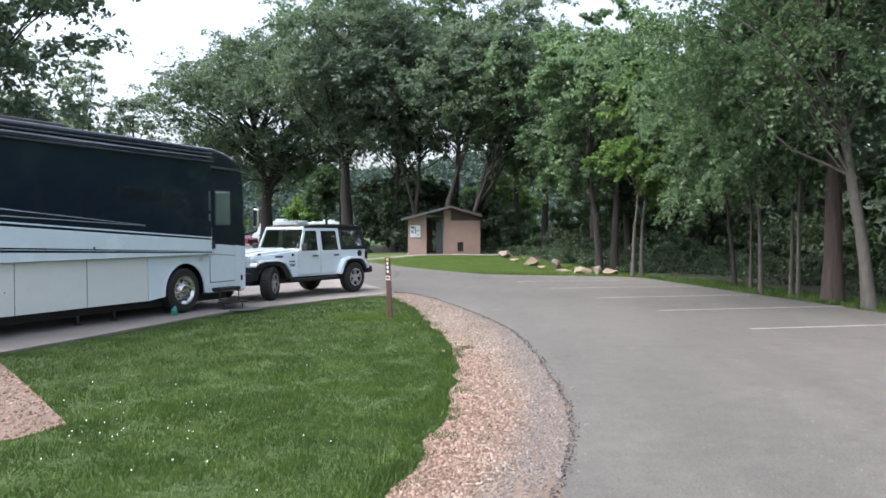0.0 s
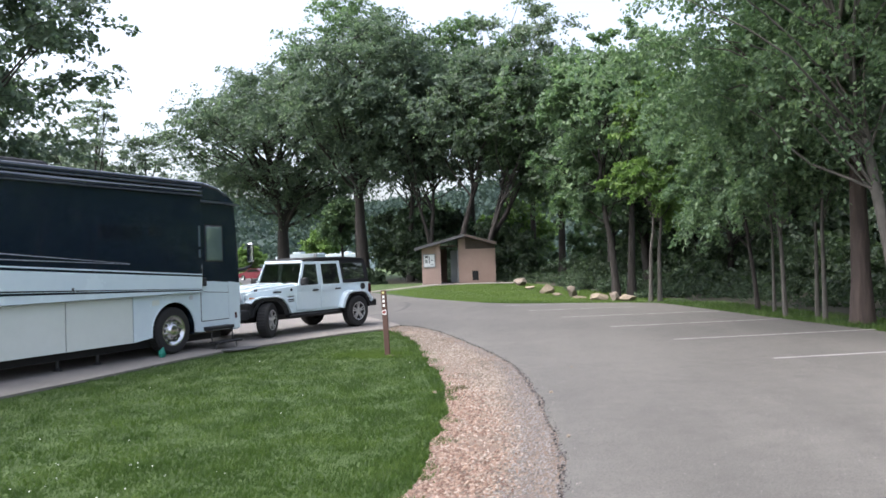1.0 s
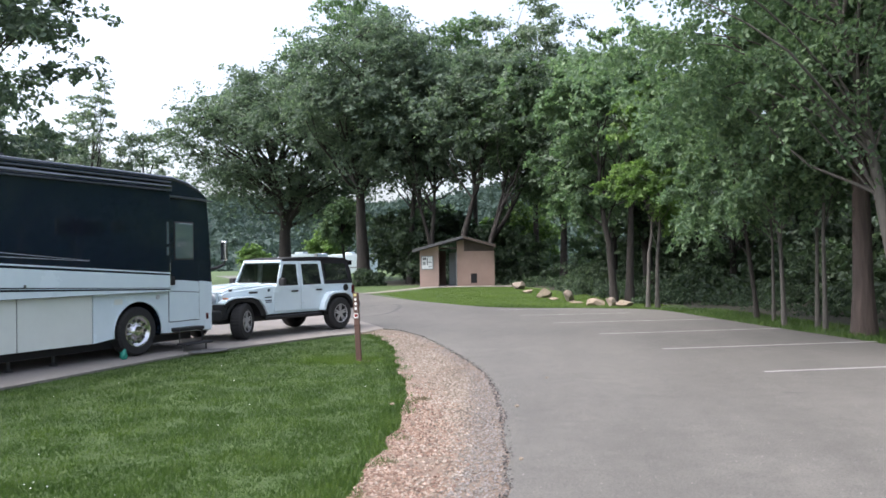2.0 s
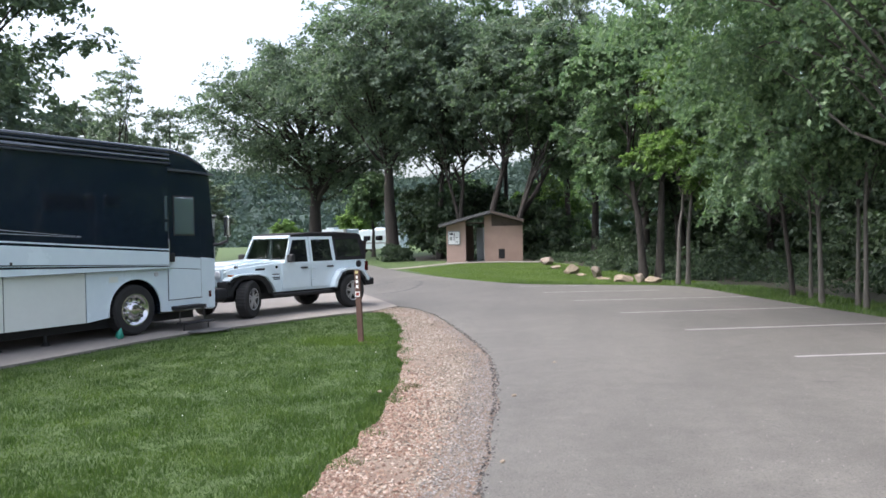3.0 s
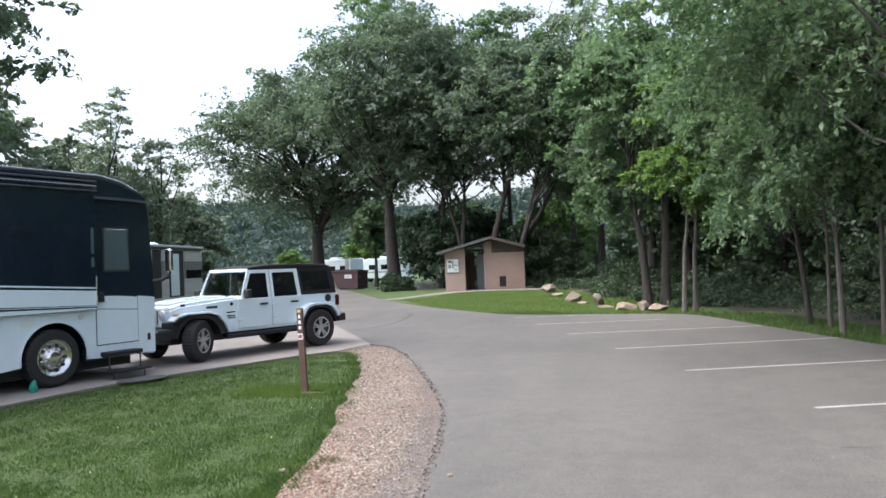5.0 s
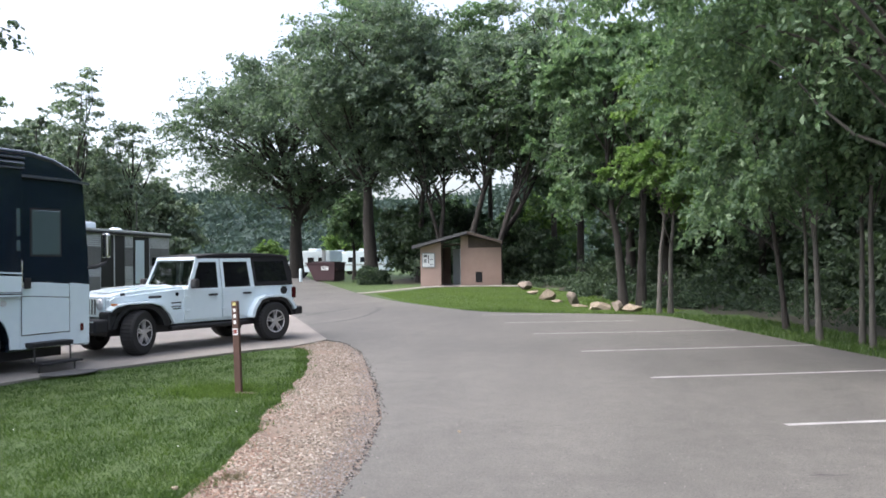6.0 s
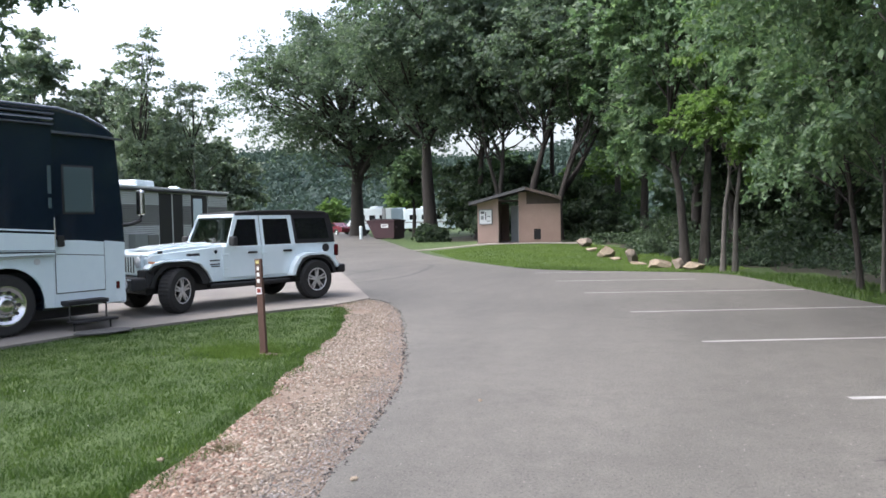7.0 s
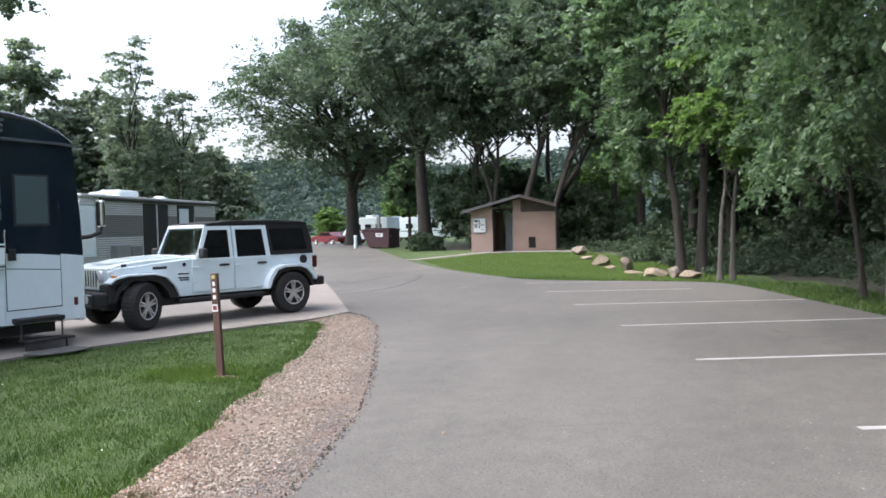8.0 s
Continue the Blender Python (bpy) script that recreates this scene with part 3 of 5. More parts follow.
    for y in (-0.25, 0.35):
        part("strut", tube([(0.0, y, 0.38), (0.2, y, 0.375), (0.2, y, 0.15), (0.38, y, 0.135)], 0.016, 6), M_STEEL, st)
        part("strut", tube([(0.3, y, 0.13), (0.3, y, 0.0)], 0.014, 6), M_STEEL, st)
    # mirror
    arm = part("mirror_arm", tube([(-0.05, 0.80, 1.58), (0.08, 0.93, 1.6), (0.15, 1.05, 1.66), (0.16, 1.08, 1.76)], 0.032, 8), M_BLACK_PLASTIC, t)
    part("mirror", box(0.07, 0.23, 1.02, 1.11, 1.74, 2.16, 0.04, 3), M_CHROME, t, "chrome wing mirror on a black arm")
    # roof units, jacks, wheels
    part("roof_unit", box(-1.7, -0.9, -4.4, -3.0, 3.38, 3.62, 0.08), M_BLACK_PLASTIC, t, "black roof air conditioner")
    part("roof_unit", box(-1.7, -0.9, -8.4, -7.0, 3.38, 3.62, 0.08), M_BLACK_PLASTIC, t)
    part("roof_dish", lathe([(3.38, 0.25), (3.44, 0.26), (3.56, 0.2), (3.6, 0.0)], (-1.4, -2.0, 0), "z", 18), M_NAVY, t)
    for y in (-2.6, -3.4):
        part("levelling_jack", tube([(-0.3, y, 0.4), (-0.3, y, 0.06), (-0.3, y, 0.0)], [0.03, 0.03, 0.08], 8), M_STEEL, t)
    for y in (-1.08, -7.2):
        wheel(t, -0.13, y, 0.45, 0.28, 0.285, 1, holes=10)
        wheel(t, -2.37, y, 0.45, 0.28, 0.285, -1, holes=10)
    return t


motorhome()


# ---- the off-road car: rear axle at the origin, y forward, its left side at -x ----
def off_road_car():
    t = thing("off_road_car", pose(-5.63, 20.355, 0.006, 0, 0, 152.9), "white four-door off-road car with a black soft top", "car")
    R = 0.40
    tub = [(3.42, 0.62), (3.5, 0.7), (3.52, 1.0), (3.42, 1.06), (2.05, 1.165), (-0.60, 1.165), (-0.63, 1.1), (-0.63, 0.62), (-0.5, 0.56)] + arch(0, R, 0.50, 160, 20) + [(0.52, 0.5), (2.45, 0.5)] + arch(3.008, R, 0.5, 165, 35)
    part("body", prism(tub, "x", -0.745, 0.745, 0.012, 1), M_WHITE, t, "white painted body tub")
    part("chassis", box(-0.62, 0.62, -0.6, 3.5, 0.36, 0.60), M_BLACK_PLASTIC, t)
    # hood with its raised middle
    part("hood", prism([(2.02, 1.17), (2.06, 1.2), (2.8, 1.17), (3.3, 1.12), (3.48, 1.06), (3.49, 1.03), (2.02, 1.1)], "x", -0.70, 0.70, 0.012, 2), M_WHITE, t, "white hood")
    part("hood_bulge", prism([(2.1, 1.19), (2.2, 1.235), (3.0, 1.19), (3.36, 1.12)], "x", -0.4, 0.4, 0.01, 2), M_WHITE, t)
    for s in (-1, 1):
        part("hood_latch", box(s * 0.70 - 0.03, s * 0.70 + 0.03, 3.22, 3.3, 1.02, 1.12, 0.01), M_BLACK_PLASTIC, t)
        part("cowl_vent", box(s * 0.74 - 0.008, s * 0.74 + 0.008, 2.52, 2.78, 1.0, 1.05, 0.006), M_BLACK_PLASTIC, t)
    # grille
    grille = part("grille", box(-0.62, 0.62, 3.48, 3.56, 0.68, 1.07, 0.03), M_WHITE, t, "white front grille with seven slots")
    for k in range(7):
        x = (k - 3) * 0.105
        part("grille_slot", box(x - 0.024, x + 0.024, 3.545, 3.566, 0.74, 1.02, 0.008), M_SEAM, grille)
    for s in (-1, 1):
        part("headlight", lathe([(3.53, 0.1), (3.575, 0.1), (3.59, 0.08), (3.6, 0.0)], (s * 0.49, 0, 0.93), "y", 20), M_LAMPGLASS, t, "round headlight", smooth=True)
        part("indicator", box(s * 0.82 - 0.07, s * 0.82 + 0.07, 3.44, 3.5, 0.895, 0.945, 0.01), M_AMBER, t)
    bumper = part("front_bumper", box(-0.86, 0.86, 3.58, 3.84, 0.44, 0.68, 0.05, 3), M_BLACK_PLASTIC, t, "black plastic front bumper")
    for s in (-1, 1):
        part("fog_lamp", lathe([(3.83, 0.07), (3.85, 0.065), (3.855, 0.0)], (s * 0.6, 0, 0.57), "y", 16), M_LAMPGLASS, bumper)
        part("bumper_trim", prism([(s * 0.44, 0.66), (s * 0.8, 0.66), (s * 0.76, 0.48), (s * 0.48, 0.48)], "y", 3.82, 3.838), M_CHROME, bumper)
    part("rear_bumper", box(-0.84, 0.84, -0.82, -0.6, 0.5, 0.68, 0.04, 3), M_BLACK_PLASTIC, t, "black plastic rear bumper")
    # flared wings and arches
    for s in (-1, 1):
        outer, inner = s * 0.93, s * 0.70
        f_out = [(2.32, 0.52), (2.42, 0.72), (2.58, 0.89), (2.8, 0.955), (3.3, 0.955), (3.5, 0.91), (3.6, 0.83)]
        f_in = [(3.58, 0.80), (3.48, 0.875), (3.28, 0.92), (2.82, 0.92), (2.61, 0.86), (2.46, 0.70), (2.37, 0.52)]
        part("front_wing", prism(f_out + f_in, "x", *sorted((outer, inner)), 0.008, 1), M_WHITE, t, "flared white front wing")
        r_out = [(0.62, 0.52), (0.56, 0.72), (0.42, 0.9), (0.22, 0.96), (-0.22, 0.96), (-0.42, 0.88), (-0.54, 0.74), (-0.58, 0.66)]
        r_in = [(-0.52, 0.62), (-0.46, 0.72), (-0.34, 0.85), (-0.18, 0.905), (0.18, 0.905), (0.35, 0.86), (0.48, 0.68), (0.54, 0.52)]
        part("rear_wing", prism(r_out + r_in, "x", *sorted((outer, inner)), 0.008, 1), M_WHITE, t, "flared white rear wing")
        part("arch_liner", tube([(s * 0.83, y, z) for y, z in [(2.43, 0.52), (2.52, 0.69), (2.66, 0.83), (2.85, 0.885), (3.28, 0.885), (3.44, 0.84), (3.55, 0.77)]], 0.066, 6), M_BLACK_PLASTIC, t)
        part("arch_liner", tube([(s * 0.83, y, z) for y, z in [(0.54, 0.5), (0.46, 0.68), (0.33, 0.84), (0.17, 0.885), (-0.17, 0.885), (-0.33, 0.83), (-0.47, 0.68)]], 0.056, 6), M_BLACK_PLASTIC, t)
        for cy in (0.0, 3.008):
            ring = arch(cy, R, 0.545, 12, 168) + arch(cy, R, 0.475, 168, 12)
            part("wheel_well", prism(ring, "x", *sorted((s * 0.40, s * 0.88))), M_BLACK_PLASTIC, t)
        part("splash_guard", box(*sorted((s * 0.5, s * 0.86)), 3.44, 3.6, 0.48, 0.8, 0.03), M_BLACK_PLASTIC, t)
        part("side_step", box(*sorted((s * 0.70, s * 0.86)), 0.62, 2.38, 0.40, 0.47, 0.02), M_BLACK_PLASTIC, t, "black side step")
        # doors
        for nm, y0, y1 in (("rear_door", 0.42, 1.20), ("front_door", 1.225, 2.06)):
            lo = [(y0 + (0.16 if nm == "rear_door" else 0), 0.56), (y1, 0.56), (y1, 1.15), (y0, 1.15), (y0, 0.86)]
            d = part(nm, prism(lo, "x", *sorted((s * 0.748, s * 0.772)), 0.006, 1), M_WHITE, t, "white car door")
            part("handle", box(*sorted((s * 0.772, s * 0.80)), y0 + 0.1, y0 + 0.3, 1.0, 1.04, 0.012), M_BLACK_PLASTIC, d, "black door handle")
            for z in (0.74, 1.0):
                part("hinge", box(*sorted((s * 0.77, s * 0.79)), y1 - 0.10, y1 + 0.03, z - 0.02, z + 0.02, 0.006), M_WHITE, d)
        part("mirror", box(*sorted((s * 0.80, s * 0.99)), 1.86, 1.96, 1.16, 1.34, 0.035), M_BLACK_PLASTIC, t, "black wing mirror")
        part("tail_light", box(*sorted((s * 0.60, s * 0.755)), -0.70, -0.58, 0.86, 1.1, 0.015), M_REDLAMP, t, "red tail light")
        # upper frame: sloping pillars and window frames
        lean = 0.09
        def upper(pts, off, thick):
            bm = prism(pts, "x", 0.0, thick)
            for v in bm.verts:
                v.co.x = s * (0.745 + off + v.co.x - lean * (v.co.z - 1.15) / 0.6)
            return bm
        part("window_frame", upper([(1.225, 1.15), (1.225, 1.73), (1.74, 1.73), (1.97, 1.15), (1.90, 1.15), (1.69, 1.66), (1.29, 1.66), (1.29, 1.15)], -0.01, 0.03), M_WHITE, t)
        part("window_frame", upper([(0.42, 1.15), (0.46, 1.73), (1.20, 1.73), (1.20, 1.15), (1.14, 1.15), (1.14, 1.66), (0.55, 1.66), (0.51, 1.15)], -0.01, 0.03), M_WHITE, t)
        part("window", upper([(1.28, 1.14), (1.28, 1.67), (1.69, 1.67), (1.91, 1.14)], 0.0, 0.006), M_DARKGLASS, t, "dark tinted side window")
        part("window", upper([(0.5, 1.14), (0.54, 1.67), (1.15, 1.67), (1.15, 1.14)], 0.0, 0.006), M_DARKGLASS, t, "dark tinted side window")
        part("windscreen_pillar", upper([(1.985, 1.15), (1.755, 1.73), (1.69, 1.73), (1.915, 1.15)], 0.005, 0.02), M_WHITE, t)
        part("soft_top_side", upper([(-0.60, 1.15), (-0.60, 1.45), (-0.50, 1.76), (0.46, 1.76), (0.40, 1.15)], -0.02, 0.03), M_CANVAS, t, "black canvas side of the soft top")
        part("quarter_window", upper([(-0.46, 1.24), (-0.40, 1.66), (0.38, 1.66), (0.34, 1.24)], 0.0105, 0.004), M_DARKGLASS, t)
        part("fuel_cap" if s < 0 else "side_badge", lathe([(s * 0.745, 0.085), (s * 0.765, 0.085), (s * 0.77, 0.0)], (0, -0.36, 1.04), "x", 18), M_BLACK_PLASTIC, t)
    # plain badge bars on the wing
    for z, w in ((0.90, 0.2), (0.83, 0.2), (0.79, 0.17)):
        part("badge_bar", box(-0.752, -0.744, 2.12, 2.12 + w, z - 0.010, z + 0.010), M_NAVY, t)
    part("badge_bar", lathe([(-0.744, 0.035), (-0.753, 0.035), (-0.753, 0.0)], (0, 2.2, 1.06), "x", 12), M_NAVY, t)
    # windscreen, roof and cabin
    part("windscreen", prism([(1.955, 1.2), (1.735, 1.70), (1.745, 1.705), (1.965, 1.2)], "x", -0.66, 0.66), M_WINDSCREEN, t, "clear flat windscreen")
    part("windscreen_frame", prism([(1.73, 1.69), (1.70, 1.76), (1.76, 1.76), (1.775, 1.70)], "x", -0.66, 0.66, 0.006, 1, prism([(1.94, 1.15), (1.92, 1.21), (1.98, 1.21), (2.01, 1.15)], "x", -0.72, 0.72, 0.006, 1)), M_WHITE, t)
    part("soft_top", prism([(1.74, 1.74), (1.70, 1.79), (1.2, 1.83), (0.3, 1.835), (-0.42, 1.80), (-0.52, 1.74)], "x", -0.68, 0.68, 0.025, 3), M_CANVAS, t, "black canvas soft top", smooth=False)
    part("rear_canvas", prism([(-0.62, 1.16), (-0.61, 1.45), (-0.50, 1.77), (-0.47, 1.77), (-0.58, 1.45), (-0.58, 1.16)], "x", -0.68, 0.68), M_CANVAS, t)
    for a in (1.62, 1.28):
        part("wiper", tube([(0.35 if a > 1.5 else -0.25, 1.99, 1.2), (0.05 if a > 1.5 else -0.55, 1.955, 1.26)], 0.010, 6), M_BLACK_PLASTIC, t)
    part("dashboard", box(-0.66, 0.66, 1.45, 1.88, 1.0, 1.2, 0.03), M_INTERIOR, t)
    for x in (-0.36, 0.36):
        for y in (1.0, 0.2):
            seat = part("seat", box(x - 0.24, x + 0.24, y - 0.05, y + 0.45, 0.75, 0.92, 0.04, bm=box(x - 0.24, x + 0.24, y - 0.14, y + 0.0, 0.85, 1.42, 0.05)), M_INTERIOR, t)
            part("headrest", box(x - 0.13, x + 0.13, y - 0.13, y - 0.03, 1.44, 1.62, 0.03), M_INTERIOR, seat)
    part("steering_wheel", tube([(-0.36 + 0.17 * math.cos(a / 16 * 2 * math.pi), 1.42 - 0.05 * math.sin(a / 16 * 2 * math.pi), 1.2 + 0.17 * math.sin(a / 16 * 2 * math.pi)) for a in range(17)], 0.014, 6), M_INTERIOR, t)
    # wheels, spare
    for x, y, turn in ((-0.79, 0, 0), (0.79, 0, 0), (-0.79, 3.008, 27), (0.79, 3.008, 27)):
        wheel(t, x, y, R, 0.255, 0.235, -1 if x < 0 else 1, spokes=5, turn=turn)
    spare = lathe([(-0.86, 0.23), (-0.86, 0.36), (-0.84, 0.385), (-0.66, 0.385), (-0.64, 0.36), (-0.64, 0.23)], (0, 0, 0.98), "y", 30)
    part("spare_tyre", spare, M_RUBBER, t, "spare tyre on the tailgate", smooth=False)
    return t


off_road_car()



# ---- toilet hut ----
M_BLOCK = surface("tan_block_wall", (0.24, 0.168, 0.132), (0.32, 0.232, 0.188), 0.9, 1.2, 40, bump=0.5, dist=0.01)
M_BLOCK_LIGHT = surface("pink_block_wall", (0.32, 0.232, 0.192), (0.4, 0.296, 0.248), 0.9, 1.2, 40, bump=0.5, dist=0.01)
M_SHINGLE = surface("grey_shingle", (0.065, 0.066, 0.068), (0.13, 0.131, 0.133), 0.9, 2, 30, bump=0.6, dist=0.01)
M_FASCIA = surface("brown_board", (0.05, 0.038, 0.03), (0.10, 0.075, 0.06), 0.8, 3, 30, bump=0.3, dist=0.004)
M_GREYDOOR = surface("grey_door_paint", (0.20, 0.22, 0.22), (0.27, 0.29, 0.29), 0.6, 2, 20)
M_PAPER = surface("white_paper", (0.62, 0.64, 0.64), (0.78, 0.79, 0.78), 0.7, 3, 30)
M_INK = surface("printed_ink", (0.05, 0.05, 0.06), (0.12, 0.12, 0.13), 0.8)


def toilet_hut():
    t = thing("toilet_hut", pose(-7.58, 45.45, 0.2, 0, 0, 9), "small tan block toilet hut with grey gable roof", "hut")
    part("plinth", box(-0.06, 4.46, -0.06, 3.9, -0.05, 0.05), M_CONCRETE, t)

    def top(x):
        return 2.14 + (x + 0.4) * 0.26 if x < 2.5 else 2.894 - (x - 2.5) * 0.276
    part("wall", prism([(0, 0), (1.12, 0), (1.12, top(1.12) - 0.08), (0, top(0) - 0.08)], "y", 0.0, 0.2), M_BLOCK_LIGHT, t, "pinkish block front wall")
    part("wall", box(0, 0.2, 0.2, 3.8, 0, 2.1), M_BLOCK, t)
    part("wall", prism([(2.2, 0), (2.62, 0), (2.62, top(2.6) - 0.1), (2.2, top(2.2) - 0.1)], "y", -0.02, 1.6), M_BLOCK, t, "tan block pier beside the doorway")
    part("wall", box(2.62, 4.4, -0.06, 0.16, 0, 2.1), M_BLOCK, t, "tan block front wall")
    part("wall", box(4.2, 4.4, 0.16, 3.8, 0, 2.1), M_BLOCK, t)
    part("wall", box(0.2, 1.55, 3.6, 3.8, 0, 2.2), M_BLOCK, t)
    part("wall", box(2.3, 4.2, 3.6, 3.8, 0, 2.1), M_BLOCK, t)
    part("inner_wall", box(0.92, 1.12, 0.2, 3.6, 0, 2.28), M_BLOCK, t)
    part("gable", prism([(2.62, 2.11), (4.4, 2.11), (4.4, top(4.4) - 0.06), (2.62, top(2.62) - 0.06)], "y", 0.05, 0.12), M_FASCIA, t, "brown board gable")
    part("door", box(1.74, 2.19, 1.45, 1.5, 0.05, 2.05, bm=box(2.14, 2.19, 0.25, 1.15, 0.05, 2.05, 0.01)), M_GREYDOOR, t, "grey metal door")
    part("ceiling_board", box(1.12, 2.2, 0.0, 3.6, 2.3, 2.34), M_FASCIA, t)
    # roof of two slopes with courses of shingles
    for x0, x1 in ((-0.42, 2.55), (4.44, 2.55)):
        part("roof", prism([(x0, top(x0)), (x1, top(x1) if x0 < 0 else top(2.5)), (x1, 2.985), (x0, top(x0) + 0.09)], "y", -0.55, 4.2), M_SHINGLE, t, "grey shingled roof slope")
        n = 9
        for k in range(n):
            a, b = k / n, (k + 1) / n
            xa, xb = x0 + (x1 - x0) * a, x0 + (x1 - x0) * b
            za = top(x0) + 0.09 + (2.985 - top(x0) - 0.09) * a
            zb = top(x0) + 0.09 + (2.985 - top(x0) - 0.09) * b
            part("shingle_course", prism([(xa, za + 0.004), (xa, za + 0.026), (xb, zb + 0.01), (xb, zb + 0.004)], "y", -0.57, 4.22), M_SHINGLE, t)
        part("fascia", prism([(x0, top(x0) - 0.06), (x1, 2.85), (x1, 2.99), (x0, top(x0) + 0.085)], "y", -0.60, -0.556), M_SHINGLE if x0 < 0 else M_FASCIA, t)
    part("vent_hatch", box(3.0, 3.36, -0.075, -0.055, 0.22, 0.78, 0.006), M_CANVAS, t, "dark square hatch")
    board = part("notice_board", box(0.08, 0.80, -0.05, -0.004, 1.05, 1.86, 0.01), M_GREYDOOR, t, "framed notice board with white papers")
    part("sheet", box(0.13, 0.75, -0.058, -0.051, 1.1, 1.81), M_PAPER, board)
    for k, (x, z, w, h) in enumerate(((0.18, 1.62, 0.2, 0.13), (0.42, 1.3, 0.05, 0.42), (0.18, 1.32, 0.16, 0.2), (0.52, 1.45, 0.17, 0.06), (0.52, 1.2, 0.17, 0.05))):
        part("printed_bar", box(x, x + w, -0.062, -0.0585, z, z + h), M_INK if k < 2 else M_GREYDOOR, board)


toilet_hut()


# ---- site post ----
M_POST = surface("brown_post", (0.055, 0.028, 0.02), (0.11, 0.06, 0.045), 0.75, 4, 40, bump=0.3, dist=0.004, stretch=(1, 1, 0.2))
M_YELLOW = surface("yellow_tag", (0.44, 0.4, 0.144), (0.52, 0.48, 0.2), 0.6)
M_RED = surface("red_sign", (0.175, 0.025, 0.02), (0.225, 0.04, 0.03), 0.5)


def site_post():
    t = thing("site_post", pose(-2.757, 14.095, -0.1, 0, -2.4, -14), "brown flat site post with white marks in the grass", "post")
    part("post_board", box(-0.05, 0.05, -0.02, 0.02, 0.0, 1.245, 0.006), M_POST, t)
    part("yellow_tag", box(-0.026, 0.026, -0.0245, -0.0205, 1.185, 1.225), M_YELLOW, t)
    for z, w in ((1.125, 0.036), (1.05, 0.042), (0.97, 0.042)):
        part("number_bar", box(-w * 0.5, w * 0.5, -0.0245, -0.0205, z - 0.022, z + 0.024), M_PAPER, t, "pale bar in place of a number")
    sign = part("small_sign", box(-0.042, 0.042, -0.0245, -0.0205, 0.805, 0.89), M_PAPER, t, "small white sign with red mark")
    part("sign_mark", box(-0.03, 0.03, -0.0275, -0.0248, 0.825, 0.875), M_RED, sign)


site_post()


# ---- rocks, bush, dumpster ----
def boulder(i, x, y, w, d, h, turn, mat):
    rng = np.random.default_rng(200 + i)
    bm = bmesh.new()
    bmesh.ops.create_icosphere(bm, subdivisions=3, radius=1.0)
    cuts = [(Vector(rng.normal(size=3)).normalized(), rng.uniform(0.45, 0.75)) for _ in range(14)]
    for v in bm.verts:
        for n, dist in cuts:
            over = v.co.dot(n) - dist
            if over > 0:
                v.co -= n * over
        v.co *= 1 + 0.07 * noise.noise(v.co * 2.5 + Vector((i * 3, 0, 0)))
        v.co = Vector((v.co.x * w / 2.5, v.co.y * d / 2.5, v.co.z * h / 2.1))
    ob = part("boulder", bm, mat)
    ob.matrix_basis = pose(x, y, float(ground_height(np.array(x), np.array(y))) + h * 0.24, 0, 0, turn)
    tagged(ob, "pale tan limestone boulder lying on the grass", "rock", "boulders along the lawn")


M_ROCK = surface("tan_limestone", (0.16, 0.125, 0.085), (0.36, 0.3, 0.225), 0.9, 2.0, 18, bump=0.9, dist=0.03)
M_ROCK_GREY = surface("grey_limestone", (0.13, 0.105, 0.08), (0.27, 0.23, 0.185), 0.9, 2.0, 18, bump=0.9, dist=0.03)
for i, (x, y, w, d, h, turn, m) in enumerate(((-1.55, 42.3, 1.15, 0.95, 0.85, 20, M_ROCK_GREY), (-1.0, 39.0, 0.95, 0.7, 0.34, -10, M_ROCK), (-0.1, 35.4, 0.95, 0.8, 0.72, 0, M_ROCK), (0.33, 33.8, 0.75, 0.5, 0.2, 15, M_ROCK),
                                              (0.97, 32.6, 0.85, 0.7, 0.78, 40, M_ROCK_GREY), (1.24, 31.4, 0.75, 0.5, 0.18, 0, M_ROCK), (1.87, 29.9, 1.0, 0.6, 0.5, -5, M_ROCK), (2.46, 29.5, 0.6, 0.6, 0.58, 30, M_ROCK_GREY),
                                              (2.86, 29.0, 0.9, 0.6, 0.42, 0, M_ROCK))):
    boulder(i, x, y, w, d, h, turn, m)

M_DUMPSTER = surface("brown_steel_paint", (0.03, 0.012, 0.016), (0.055, 0.022, 0.027), 0.6, 1.5, 20, bump=0.2, dist=0.01)


def dumpster():
    t = thing("dumpster", pose(-20.9, 66, 0.0, 0, 0, -14), "dark maroon steel dumpster at the roadside", "dumpster")
    part("bin", prism([(-0.75, 0.06), (1.25, 0.06), (1.3, 1.5), (-1.6, 1.5)], "y", 0, 1.6, 0.02, 1), M_DUMPSTER, t)
    part("rim", box(-1.68, 1.36, -0.06, 1.66, 1.48, 1.6, 0.02), M_DUMPSTER, t)
    part("side_pocket", box(1.28, 1.4, 0.2, 1.4, 0.9, 1.1, 0.02), M_DUMPSTER, t)
    part("lid", prism([(-1.2, 1.6), (0.9, 1.6), (0.9, 1.66), (-1.2, 1.72)], "y", 0.3, 1.6, 0.01, 1), M_BLACK_PLASTIC, t, "black lid")
    for x in (-0.6, 1.0):
        part("skid", box(x - 0.06, x + 0.06, 0.1, 1.5, 0.0, 0.07), M_STEEL, t)
    label = part("sign_plate", box(0.0, 0.7, -0.07, -0.052, 0.95, 1.25), M_PAPER, t, "white sign with dark bars")
    part("sign_bar", box(0.08, 0.62, -0.076, -0.071, 1.12, 1.18, bm=box(0.08, 0.5, -0.076, -0.071, 1.02, 1.07)), M_INK, label)


